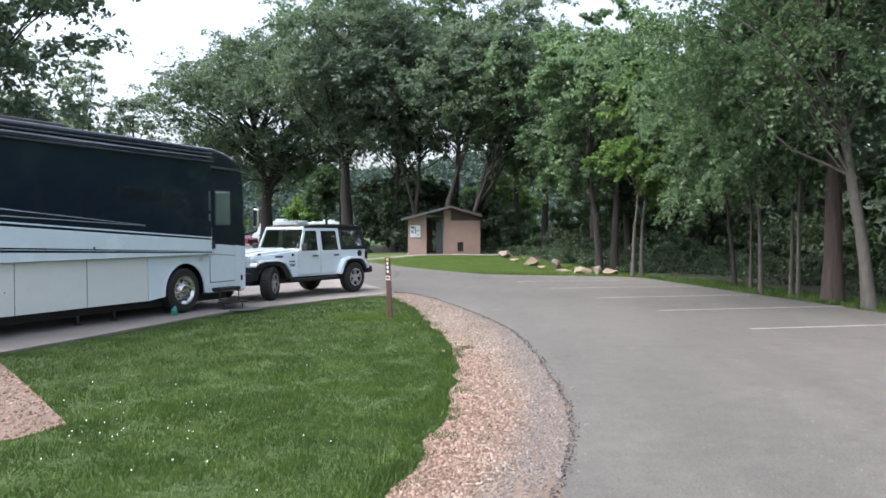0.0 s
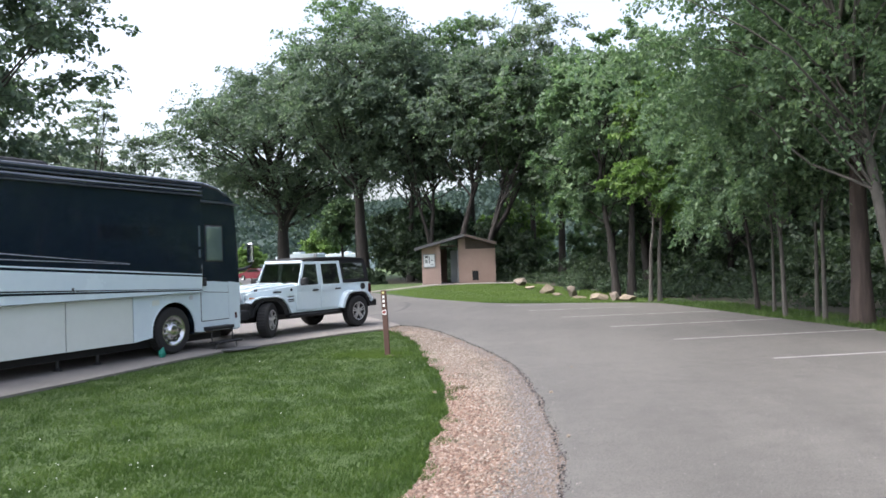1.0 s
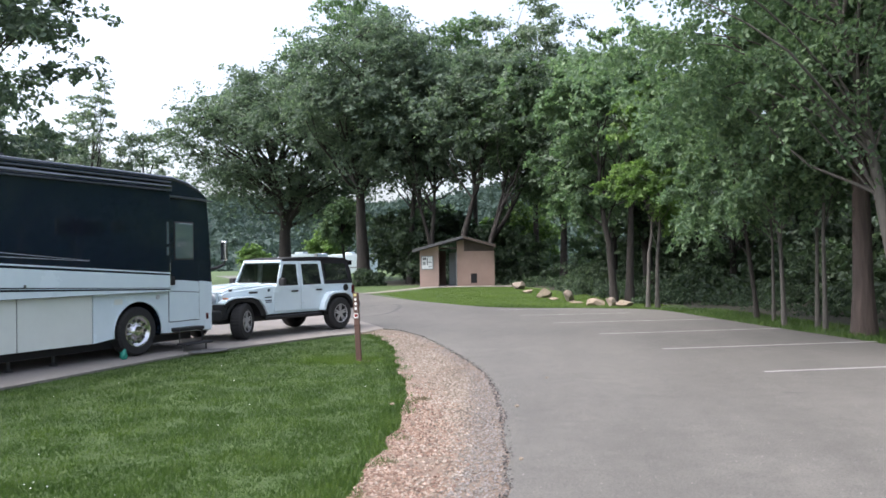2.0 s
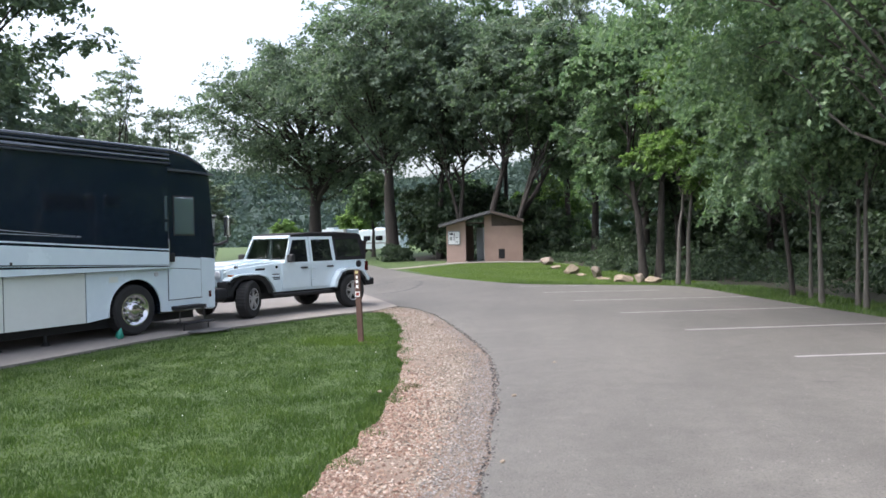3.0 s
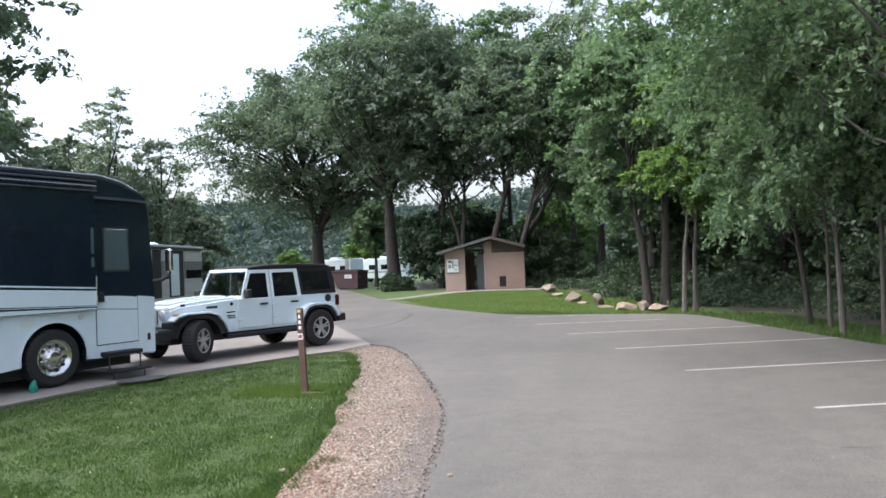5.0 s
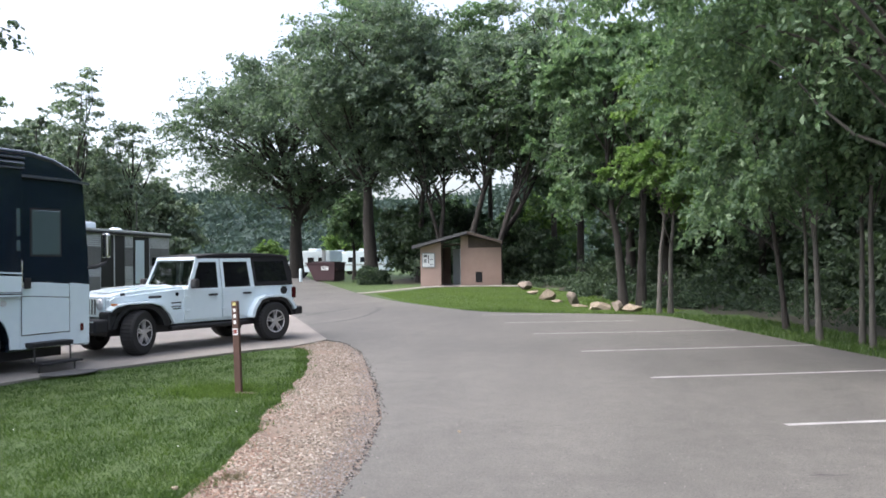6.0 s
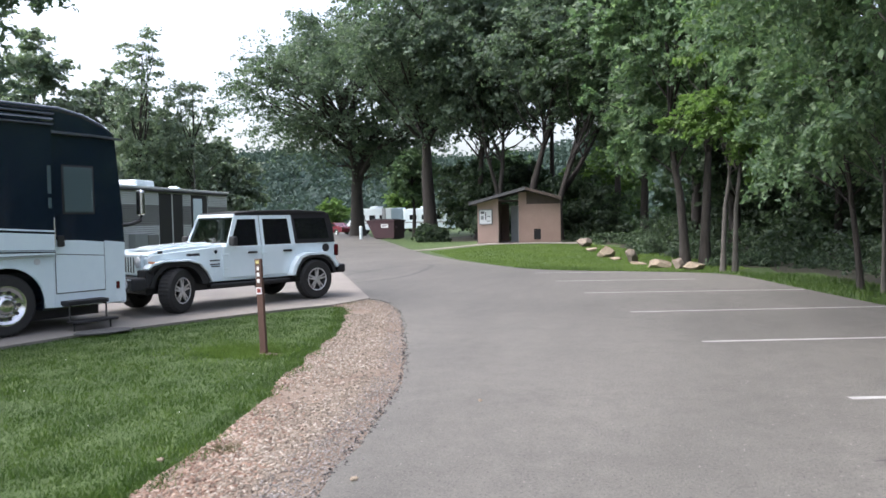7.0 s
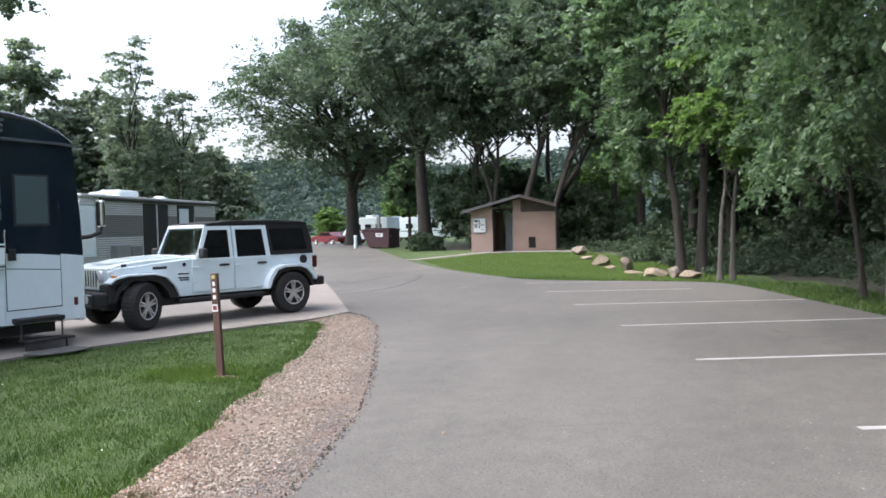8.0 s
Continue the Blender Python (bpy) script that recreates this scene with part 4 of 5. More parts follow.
dumpster()
bollard = thing("bollard", pose(-22.9, 66.3, -0.05), "white painted pole beside the dumpster", "bollard")
part("pole", lathe([(0, 0.14), (1.1, 0.14), (1.16, 0.1), (1.17, 0.0)], (0, 0, 0), "z", 14), M_WHITE, bollard)
sign_pole = thing("utility_post", pose(-21.5, 68.2, -0.05), "grey utility post behind the dumpster", "post")
part("pole", box(-0.14, 0.14, -0.1, 0.1, 0, 2.7, 0.02), M_GREYDOOR, sign_pole)


# ---- travel trailer on the next site ----
M_TRAILER = surface("trailer_siding", (0.44, 0.455, 0.455), (0.53, 0.545, 0.545), 0.5, 1, 20)
M_TRAILER_DARK = surface("trailer_grey", (0.15, 0.15, 0.148), (0.2, 0.2, 0.197), 0.5, 1, 20)


def travel_trailer():
    t = thing("travel_trailer", pose(-17.0, 28.6, 0.0, 0, 0, 7.5), "grey and white travel trailer with dark siding bands", "trailer")
    part("body", prism([(-0.95, 0.6), (-0.95, 2.4), (-0.55, 3.0), (9.6, 3.0), (9.6, 0.7), (9.3, 0.55)], "x", -2.4, 0.0), M_TRAILER, t)
    part("roof_edge", box(-2.5, 0.1, -0.7, 9.7, 2.99, 3.08, 0.02), M_TRAILER, t)
    part("awning_case", tube([(0.08, 0.4, 2.93), (0.08, 9.4, 2.93)], 0.055, 10), M_BLACK_PLASTIC, t, "dark rolled awning")
    # corrugated siding over dark joints
    for a, b in ((0.2, 3.25), (5.25, 5.95), (7.6, 9.6)):
        part("siding_backing", box(-0.01, 0.01, a, b, 0.84, 2.92), M_BLACK_PLASTIC, t, "dark joints between the siding strips")
    for k in range(26):
        z = 0.85 + k * 0.08
        dark = 1.55 < z < 2.35
        for a, b in ((0.2, 3.25), (5.25, 5.95), (7.6, 9.6)):
            part("siding_strip", box(0.0, 0.03, a, b, z, z + 0.066, 0.006, 1), M_TRAILER_DARK if dark else M_TRAILER, t)
    part("slide_recess", box(0.0, 0.02, 3.3, 5.2, 0.75, 2.85), M_BLACK_PLASTIC, t, "dark sliding glass doors")
    part("door_post", box(0.02, 0.05, 4.27, 4.33, 0.75, 2.85), M_TRAILER, t)
    part("door_surround", box(0.0, 0.02, 6.0, 7.5, 0.75, 2.85), M_BLACK_PLASTIC, t, "dark panel round the entry door")
    part("door", box(0.02, 0.05, 6.15, 6.95, 0.8, 2.7, 0.03), M_WHITE, t, "white entry door")
    part("window", box(0.03, 0.05, 7.75, 9.5, 1.55, 1.95, 0.008), M_DARKGLASS, t)
    part("front_panel", box(0.0, 0.04, -0.85, 0.1, 0.9, 2.7, 0.06), M_WHITE, t, "white front side panel")
    part("storage_box", box(0.03, 0.3, 1.0, 1.9, 0.55, 1.25, 0.02), M_GREYDOOR, t)
    part("storage_box", box(0.03, 0.3, 1.95, 2.7, 0.55, 1.2, 0.02), M_TRAILER_DARK, t)
    part("roof_unit", box(-1.6, -0.7, 2.9, 4.3, 3.05, 3.4, 0.08), M_WHITE, t, "white roof air conditioner")
    for y in (1.8, 3.0, 6.4):
        part("roof_vent", lathe([(3.05, 0.35), (3.18, 0.32), (3.26, 0.15), (3.27, 0.0)], (-1.0, y, 0), "z", 14), M_WHITE, t)
    part("antenna", tube([(-0.6, 7.6, 3.0), (-0.6, 7.6, 4.5)], 0.02, 6), M_STEEL, t)
    for y in (4.4, 5.3):
        wheel(t, -0.1, y, 0.36, 0.2, 0.2, 1)
    for y in (0.6, 9.0):
        part("stabiliser", tube([(-0.3, y, 0.62), (-0.3, y, 0.03), (-0.3, y, 0.0)], [0.05, 0.05, 0.14], 8), M_STEEL, t)
    return t


travel_trailer()

# ---- far vehicles ----
M_CARRED = surface("red_car_paint", (0.15, 0.008, 0.024), (0.2, 0.012, 0.034), 0.25, 1, 8, coat=0.8)


def sedan(x, y, turn):
    t = thing("red_car", pose(x, y, -0.02, 0, 0, turn), "red saloon car parked on the far grass", "car")
    side = [(-2.25, 0.3), (-2.3, 0.75), (-2.1, 0.95), (-1.5, 1.0), (-0.9, 1.4), (0.35, 1.42), (1.1, 1.0), (2.0, 0.85), (2.3, 0.65), (2.28, 0.3)] + [(p[0], p[1]) for p in arch(1.4, 0.32, 0.38, 0, 180, 8)] + [(0.9, 0.25), (-0.9, 0.25)] + arch(-1.35, 0.32, 0.38, 0, 180, 8)
    part("body", prism(side, "x", -0.88, 0.88, 0.0), M_CARRED, t)
    for s in (-1, 1):
        part("window", prism([(-1.35, 1.0), (-0.85, 1.34), (0.3, 1.36), (0.95, 1.0)], "x", *sorted((s * 0.882, s * 0.892))), M_DARKGLASS, t)
        part("tail_light", box(*sorted((s * 0.5, s * 0.86)), -2.33, -2.26, 0.72, 0.88), M_REDLAMP, t)
        for yy in (1.4, -1.35):
            wheel(t, s * 0.78, yy, 0.32, 0.2, 0.21, s)


def far_camper(x, y, turn, length, label):
    t = thing("camper_van", pose(x, y, -0.03, 0, 0, turn), label, "camper")
    part("body", prism([(-length / 2, 0.5), (-length / 2, 3.0), (length / 2 - 1.6, 3.0), (length / 2 - 0.4, 2.7), (length / 2 - 0.4, 2.0), (length / 2 + 0.6, 1.2), (length / 2 + 0.9, 1.1), (length / 2 + 0.9, 0.5)], "x", -1.2, 1.2, 0.08, 2), M_WHITE, t)
    for s in (-1, 1):
        for k in range(3):
            a = -length / 2 + 0.8 + k * length / 4
            part("window", box(*sorted((s * 1.2, s * 1.22)), a, a + length / 7, 1.6, 2.2), M_DARKGLASS, t)
        part("stripe", box(*sorted((s * 1.2, s * 1.215)), -length / 2 + 0.1, length / 2 - 0.5, 1.2, 1.35), M_GREYDOOR, t)
        for yy in (length / 2 - 0.6, -length / 2 + 1.6):
            wheel(t, s * 1.05, yy, 0.4, 0.25, 0.22, s)
    part("windscreen", prism([(length / 2 - 0.38, 1.98), (length / 2 + 0.5, 1.28), (length / 2 + 0.53, 1.31), (length / 2 - 0.36, 2.0)], "x", -1.0, 1.0), M_DARKGLASS, t)
    part("roof_unit", box(-0.5, 0.5, -0.6, 0.6, 2.98, 3.25, 0.06), M_WHITE, t)


sedan(-35.5, 88.5, 68)
far_camper(-30.6, 90, 72, 6.2, "white camper van parked at a far site")
far_camper(-26.6, 97, 78, 7.0, "white motorhome with dark windows at a far site")
far_camper(-32.6, 104, 75, 8.0, "long white motorhome parked beyond the trees")

# ---- small things on the pad ----
M_BAG = surface("green_plastic", (0.02, 0.22, 0.16), (0.04, 0.34, 0.25), 0.4, 6, 30, bump=0.5, dist=0.01)
M_MAT = surface("dark_mat", (0.05, 0.05, 0.05), (0.10, 0.10, 0.095), 0.95, 4, 60, bump=0.6, dist=0.01)
bm = bmesh.new()
bmesh.ops.create_icosphere(bm, subdivisions=3, radius=1.0)
for v in bm.verts:
    k = 1 + 0.7 * noise.noise(v.co * 2.8)
    up = max(0, v.co.z)
    v.co = Vector((v.co.x * 0.09 * k * (1 - 0.6 * up), v.co.y * 0.08 * k * (1 - 0.6 * up), v.co.z * 0.15 + 0.1 + up * 0.04))
bag = part("small_bag", bm, M_BAG, smooth=True)
bag.matrix_basis = pose(-7.05, 13.9, 0.015, 0, 12, 30) @ Matrix.Scale(0.64, 4)
tagged(bag, "small crumpled green plastic bag on the concrete", "bag")
mat_ob = part("door_mat", lathe([(0.0, 0.5), (0.012, 0.5), (0.016, 0.48), (0.016, 0.0)], (0, 0, 0), "z", 32), M_MAT)
mat_ob.matrix_basis = pose(-6.02, 15.12, 0.008, 0, 0, -28) @ Matrix.Diagonal((0.5, 0.85, 1, 1))
tagged(mat_ob, "flat dark oval mat on the concrete pad", "mat")

M_FIELD = surface("ripe_field", (0.13, 0.15, 0.04), (0.24, 0.24, 0.08), 0.9, 0.08, 1.2)
slab("field", [(-75, 118), (-34, 104), (-22, 112), (-18, 150), (-60, 190), (-110, 170)], -0.045, 0.05, M_FIELD, "pale yellow-green field beyond the campground", "field")



# ---- trees ----
def blades_at(rng, p, n, size, droop):
    """Small leaf blades, a little folded, at points p with normals n: corners and quads."""
    n = n / np.linalg.norm(n, axis=1, keepdims=True)
    a = rng.normal(size=p.shape)
    a -= n * np.sum(a * n, axis=1, keepdims=True)
    a[:, 2] -= droop
    a /= np.linalg.norm(a, axis=1, keepdims=True)
    b = np.cross(n, a)
    s = (size * rng.uniform(0.6, 1.35, len(p)))[:, None]
    v = np.stack([p - a * s * 0.6, p + b * s * 0.36 + n * s * 0.1, p + a * s * 0.62, p - b * s * 0.36 + n * s * 0.1], 1)
    return v.reshape(-1, 3), np.arange(len(p) * 4).reshape(-1, 4)


def leaf_cloud(rng, centres, radii, counts, size, droop=0.3):
    """Leaves scattered in soft balls round the centres, for shrubs and weeds."""
    k = 8
    cc = np.repeat(centres, k, axis=0) + rng.normal(size=(len(centres) * k, 3)) * np.repeat(radii, k)[:, None] * np.array([0.72, 0.72, 0.45])
    cr = np.repeat(radii, k) * rng.uniform(0.2, 0.45, len(cc))
    each = np.maximum(1, np.repeat(counts, k) // k)
    c = np.repeat(cc, each, axis=0)
    d = rng.normal(size=(len(c), 3))
    p = c + d * (np.repeat(cr, each) * 0.72)[:, None] * np.array([1, 1, 0.6])
    d /= np.linalg.norm(d, axis=1, keepdims=True)
    return blades_at(rng, p, d * 1.1 + rng.normal(size=p.shape) * 0.45 + np.array([0, 0, 0.55]), size, droop)


def leaf_sprays(rng, centres, radii, counts, size, axis, droop=0.3, twigs=9):
    """Leaves along twigs that fan out of each bough, in flat drooping sprays with air between them: leaves and the twig lines."""
    out = centres - axis
    out /= np.linalg.norm(out, axis=1, keepdims=True) + 1e-6
    m = len(centres)
    d = np.repeat(out, twigs, axis=0) * 0.55 + rng.normal(size=(m * twigs, 3)) * np.array([0.8, 0.8, 0.4])
    d /= np.linalg.norm(d, axis=1, keepdims=True)
    length = np.repeat(radii, twigs) * rng.uniform(0.6, 1.3, m * twigs)
    start = np.repeat(centres - out * radii[:, None] * 0.35, twigs, axis=0)
    each = np.maximum(1, (np.repeat(counts, twigs) / twigs * rng.uniform(0.3, 1.7, m * twigs)).astype(int))
    t = rng.uniform(0.05, 1.0, each.sum()) ** 0.8
    dd, ll, ss = np.repeat(d, each, axis=0), np.repeat(length, each), np.repeat(start, each, axis=0)
    p = ss + dd * (ll * t)[:, None]
    p[:, 2] -= droop * ll * t * t
    wide = ll * 0.14 * (1.15 - 0.6 * t)
    p += rng.normal(size=p.shape) * wide[:, None] * np.array([1, 1, 0.55])
    n = np.array([0, 0, 0.75]) + dd * 0.35 + rng.normal(size=p.shape) * 0.5
    v, f = blades_at(rng, p, n, size, droop)
    return v, f, start, d, length


def bars(paths, radii, n):
    """Tapered round bars along many paths of the same number of points: corners and quads. paths: (bars, points, 3)."""
    paths, radii = np.asarray(paths, float), np.asarray(radii, float)
    d = np.gradient(paths, axis=1)
    d /= np.linalg.norm(d, axis=2, keepdims=True) + 1e-9
    ref = np.where(np.abs(d[..., 2:3]) < 0.9, np.array([0.0, 0, 1]), np.array([1.0, 0, 0]))
    side = np.cross(d, ref)
    side /= np.linalg.norm(side, axis=2, keepdims=True) + 1e-9
    up = np.cross(side, d)
    a = 2 * math.pi * np.arange(n) / n
    v = paths[:, :, None] + (side[:, :, None] * np.cos(a)[None, None, :, None] + up[:, :, None] * np.sin(a)[None, None, :, None]) * radii[:, :, None, None]
    k, q = paths.shape[:2]
    idx = np.arange(k * q * n).reshape(k, q, n)
    nxt = np.roll(idx, -1, axis=2)
    f = np.stack([idx[:, :-1], nxt[:, :-1], nxt[:, 1:], idx[:, 1:]], -1).reshape(-1, 4)
    return v.reshape(-1, 3), f


def tree(name, base, height, radius, crown_from, leaves, size, leaf_mat, bark, trunk_r, seed, label, lean=(0, 0), clumps=60, squash=1.0, group="", forks=1, offset=(0, 0), limbs=14, shape=0.5,
         fork_at=0.2, droop=0.3, spread_out=1.0):
    """A tapered trunk with limbs and twigs, and a crown of leafy boughs with gaps between them."""
    rng = np.random.default_rng(seed)
    z0 = float(ground_height(np.array(base[0]), np.array(base[1]))) - 0.05
    t = thing(name, pose(base[0], base[1], z0), label, "tree", group)
    mid = np.array([lean[0] * 0.6 + offset[0], lean[1] * 0.6 + offset[1], height * (crown_from + (1 - crown_from) * 0.5)])
    half = np.array([radius, radius * squash, height * (1 - crown_from) * 0.5])
    d = rng.normal(size=(clumps, 3))
    d /= np.linalg.norm(d, axis=1, keepdims=True)
    d *= (rng.uniform(0.25, 1.0, clumps) ** shape)[:, None]
    width = np.where(d[:, 2] > 0, 1 - 0.55 * d[:, 2] ** 2, 1 - 0.2 * d[:, 2] ** 2)
    d[:, :2] *= width[:, None]
    cen = mid + d * half
    cen[:, :2] += rng.normal(size=(clumps, 2)) * radius * 0.1
    rad = np.minimum(radius * rng.uniform(0.18, 0.36, clumps), 3.4)
    counts = np.maximum(5, (leaves * rad ** 2 / np.sum(rad ** 2)).astype(int))
    v, f, start, twig, length = leaf_sprays(rng, cen, rad, counts, size, mid - np.array([0, 0, half[2] * 0.5]), droop)
    woods = []
    tops = []
    steps = np.linspace(0, 1, 13)
    for k in range(forks):
        spread = np.array([math.cos(2 * math.pi * k / forks + 0.35), math.sin(2 * math.pi * k / forks + 0.35)]) * radius * rng.uniform(0.3, 0.45) * (forks > 1) * spread_out
        top = np.array([lean[0] + offset[0] * 0.6 + spread[0], lean[1] + offset[1] * 0.6 + spread[1], height * 0.9])
        bow = [max(0.0, (s - fork_at) / (1 - fork_at)) ** 0.85 if forks > 1 else s ** 1.3 for s in steps]
        path = np.array([(top[0] * w + math.sin(s * 5 + seed + k) * (trunk_r * 0.5 + 0.16) * s * (s > 0.3), top[1] * w, top[2] * s) for s, w in zip(steps, bow)])
        rr = trunk_r if k == 0 else trunk_r * 0.8
        radii = [rr * (1.35 if s == 0 else 1) * (1 - 0.4 * min(s / 0.5, 1) ** 2) * (1 - 0.93 * s ** 1.5) * (0.78 if forks > 1 and s > fork_at else 1) for s in steps]
        woods.append(bars([path], [radii], 12))
        tops.append(path)
    order = np.argsort(cen[:, 2])
    paths, sizes = [], []
    u = np.linspace(0, 1, 7)
    for i in order[np.linspace(0, len(order) - 1, min(limbs, len(order))).astype(int)]:
        path = tops[int(rng.integers(len(tops)))]
        zs = min(max(cen[i, 2] * rng.uniform(0.5, 0.8), height * crown_from * 0.75), height * 0.78)
        a = np.array([np.interp(zs, path[:, 2], path[:, j]) for j in range(3)])
        b = cen[i]
        far = np.linalg.norm(b - a)
        pts = a + (b - a) * u[:, None] + np.sin(u * math.pi)[:, None] * rng.normal(size=3) * far * 0.1 + np.sin(u * 9 + i)[:, None] * rng.normal(size=3) * far * 0.02
        pts[:, 2] += np.sin(u * math.pi) * far * 0.08
        paths.append(pts)
        sizes.append((0.26 * trunk_r * (1 - 0.5 * zs / height) * min(1.25, 0.5 + far / radius)) * (1 - 0.85 * u))
    woods.append(bars(paths, sizes, 6))
    tip = start + twig * (length * 0.85)[:, None]
    tip[:, 2] -= droop * length * 0.72
    half_way = start + twig * (length * 0.45)[:, None]
    half_way[:, 2] -= droop * length * 0.2
    pick = slice(None, None, 5)
    thin = np.clip(trunk_r * 0.05, 0.006, 0.03)
    woods.append(bars(np.stack([start, half_way, tip], 1)[pick], np.tile([thin, thin * 0.7, thin * 0.25], (len(start), 1))[pick], 3))
    shift, vs, fs = 0, [], []
    for wv, wf in woods:
        vs.append(wv)
        fs.append(wf + shift)
        shift += len(wv)
    mesh_object("trunk", np.concatenate(vs), np.concatenate(fs), bark, t, smooth=True)
    mesh_object("crown", v, f, leaf_mat, t)
    return t


OAK_LABEL = "broad green oak tree with a dark forked trunk"
tree("oak_tree", (-28.9, 80.0), 23.8, 13.3, 0.29, 78000, 0.285, M_LEAF_OAK, M_BARK, 0.72, 11, OAK_LABEL, clumps=210, forks=3, limbs=70, shape=0.42, fork_at=0.27, squash=0.8)
tree("oak_tree", (-15.6, 63.0), 22.5, 9.0, 0.43, 62000, 0.265, M_LEAF_OAK, M_BARK, 0.56, 12, "tall dark oak tree standing behind the bush", clumps=170, lean=(-3.6, 0), limbs=50, offset=(3.5, 0), shape=0.42)

WOOD = "woodland behind the toilet hut"
for i, (x, y, h, r, m, bark, forks, lean, lf) in enumerate((
        (-11.5, 62, 19.5, 6.0, M_LEAF_OAK, M_BARK, 1, (1, 0), 0.42), (-6.8, 55.5, 18, 4.8, M_LEAF_OAK, M_BARK, 1, (4, 0), 0.46), (-9.2, 59, 18, 4.8, M_LEAF_OAK, M_BARK, 2, (-1, 0), 0.42),
        (-4.3, 53.5, 16, 4.6, M_LEAF_DARK_SHADE, M_BARK, 3, (4.5, 1), 0.44), (0.8, 56, 18.5, 5.5, M_LEAF, M_BARK, 1, (0.5, 0), 0.26), (-19, 74, 30, 6.5, M_LEAF, M_BARK, 1, (0, 0), 0.5),
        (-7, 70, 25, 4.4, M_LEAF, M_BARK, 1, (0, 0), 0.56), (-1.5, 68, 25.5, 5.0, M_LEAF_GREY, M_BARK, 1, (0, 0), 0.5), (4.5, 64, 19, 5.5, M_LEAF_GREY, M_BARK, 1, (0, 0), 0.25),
        (3.6, 46, 13.5, 4.4, M_LEAF_DARK_SHADE, M_BARK, 1, (0, 0), 0.24), (7.5, 52, 15, 5.5, M_LEAF, M_BARK, 1, (0, 0), 0.16), (5.0, 40.5, 12, 3.8, M_LEAF_DARK_SHADE, M_BARK, 1, (-.8, 0), 0.2),
        (-12.5, 67, 7, 3.0, M_LEAF_DARK_SHADE, M_BARK, 1, (0, 0), 0.06), (-9.0, 66, 6.5, 3.2, M_LEAF_DARK_SHADE, M_BARK, 1, (0, 0), 0.05))):
    tree("woodland_tree", (x, y), h * 0.97, r * 1.12, lf, 16500, 0.28, m, bark, 0.27, 30 + i, "tall leafy woodland tree with a dark trunk", lean=lean, forks=forks, clumps=100, group=WOOD, limbs=34)

EDGE = "trees along the parking area"
for i, (x, y, h, r, m, bark, tr, lean, lf, n, sz) in enumerate((
        (2.7, 31.7, 10.6, 2.9, M_LEAF, M_BARK, 0.15, (-1.0, 0.4), 0.32, 30000, 0.15), (3.3, 31.9, 11.5, 3.2, M_LEAF, M_BARK, 0.16, (0.6, 1), 0.36, 30000, 0.15),
        (3.95, 28.5, 8.2, 1.9, M_LEAF_BRIGHT, M_BARK_PALE, 0.075, (0.2, 0), 0.34, 19000, 0.125), (3.6, 28.2, 8.5, 1.7, M_LEAF, M_BARK_PALE, 0.07, (0.5, 0.8), 0.44, 9000, 0.12),
        (5.95, 23.2, 8.5, 2.5, M_LEAF, M_BARK, 0.065, (-1.0, 0.5), 0.27, 22000, 0.11), (6.2, 22.5, 9, 2.0, M_LEAF, M_BARK_PALE, 0.045, (0.2, 0.4), 0.34, 11000, 0.11),
        (6.0, 20.8, 9, 2.7, M_LEAF, M_BARK_PALE, 0.058, (-0.2, 0.3), 0.25, 34000, 0.105), (6.6, 20.3, 9, 2.2, M_LEAF, M_BARK_PALE, 0.05, (0.3, 0.3), 0.34, 15000, 0.11),
        (6.55, 19.6, 10, 2.6, M_LEAF, M_BARK_PALE, 0.05, (0.1, 0.3), 0.3, 25000, 0.1))):
    tree("young_tree", (x, y), h, r, lf, int(n * 0.82), sz * 1.1, m, bark, tr, 60 + i, "slim young tree with a pale trunk beside the asphalt", lean=lean, clumps=56, group=EDGE, limbs=24, droop=0.45)
tree("hickory_tree", (7.0, 18.6), 14.5, 3.9, 0.4, 40000, 0.115, M_LEAF, M_BARK_RED, 0.21, 80, "thick reddish-brown trunk with shaggy bark under leaves", lean=(0.2, 0.5), clumps=90, limbs=30, droop=0.45)
tree("leaning_tree", (7.0, 16.6), 13, 4.2, 0.28, 46000, 0.1, M_LEAF, M_BARK_PALE, 0.125, 81, "leaning pale-barked tree with wide hanging leafy limbs", lean=(-1.9, 1.2), clumps=120, limbs=40, offset=(-0.2, 0), droop=0.5)

DEEP = "deep woods beside the parking area"
rng_wood = np.random.default_rng(5)
for i in range(22):
    y = 12 + i * 2.1
    x = 9.5 + (24 - y) * 0.10 + rng_wood.uniform(0, 9)
    # the two darker leaves stand in for shade inside the forest
    tree("forest_tree", (x, y), rng_wood.uniform(7.0, 10.5), rng_wood.uniform(2.8, 4.2), 0.16, 6200, 0.265, (M_LEAF_OAK, M_LEAF_DARK_SHADE)[i % 2], M_BARK, rng_wood.uniform(0.08, 0.17), 100 + i,
         "dense green forest tree with a dark trunk", clumps=55, group=DEEP, limbs=18)

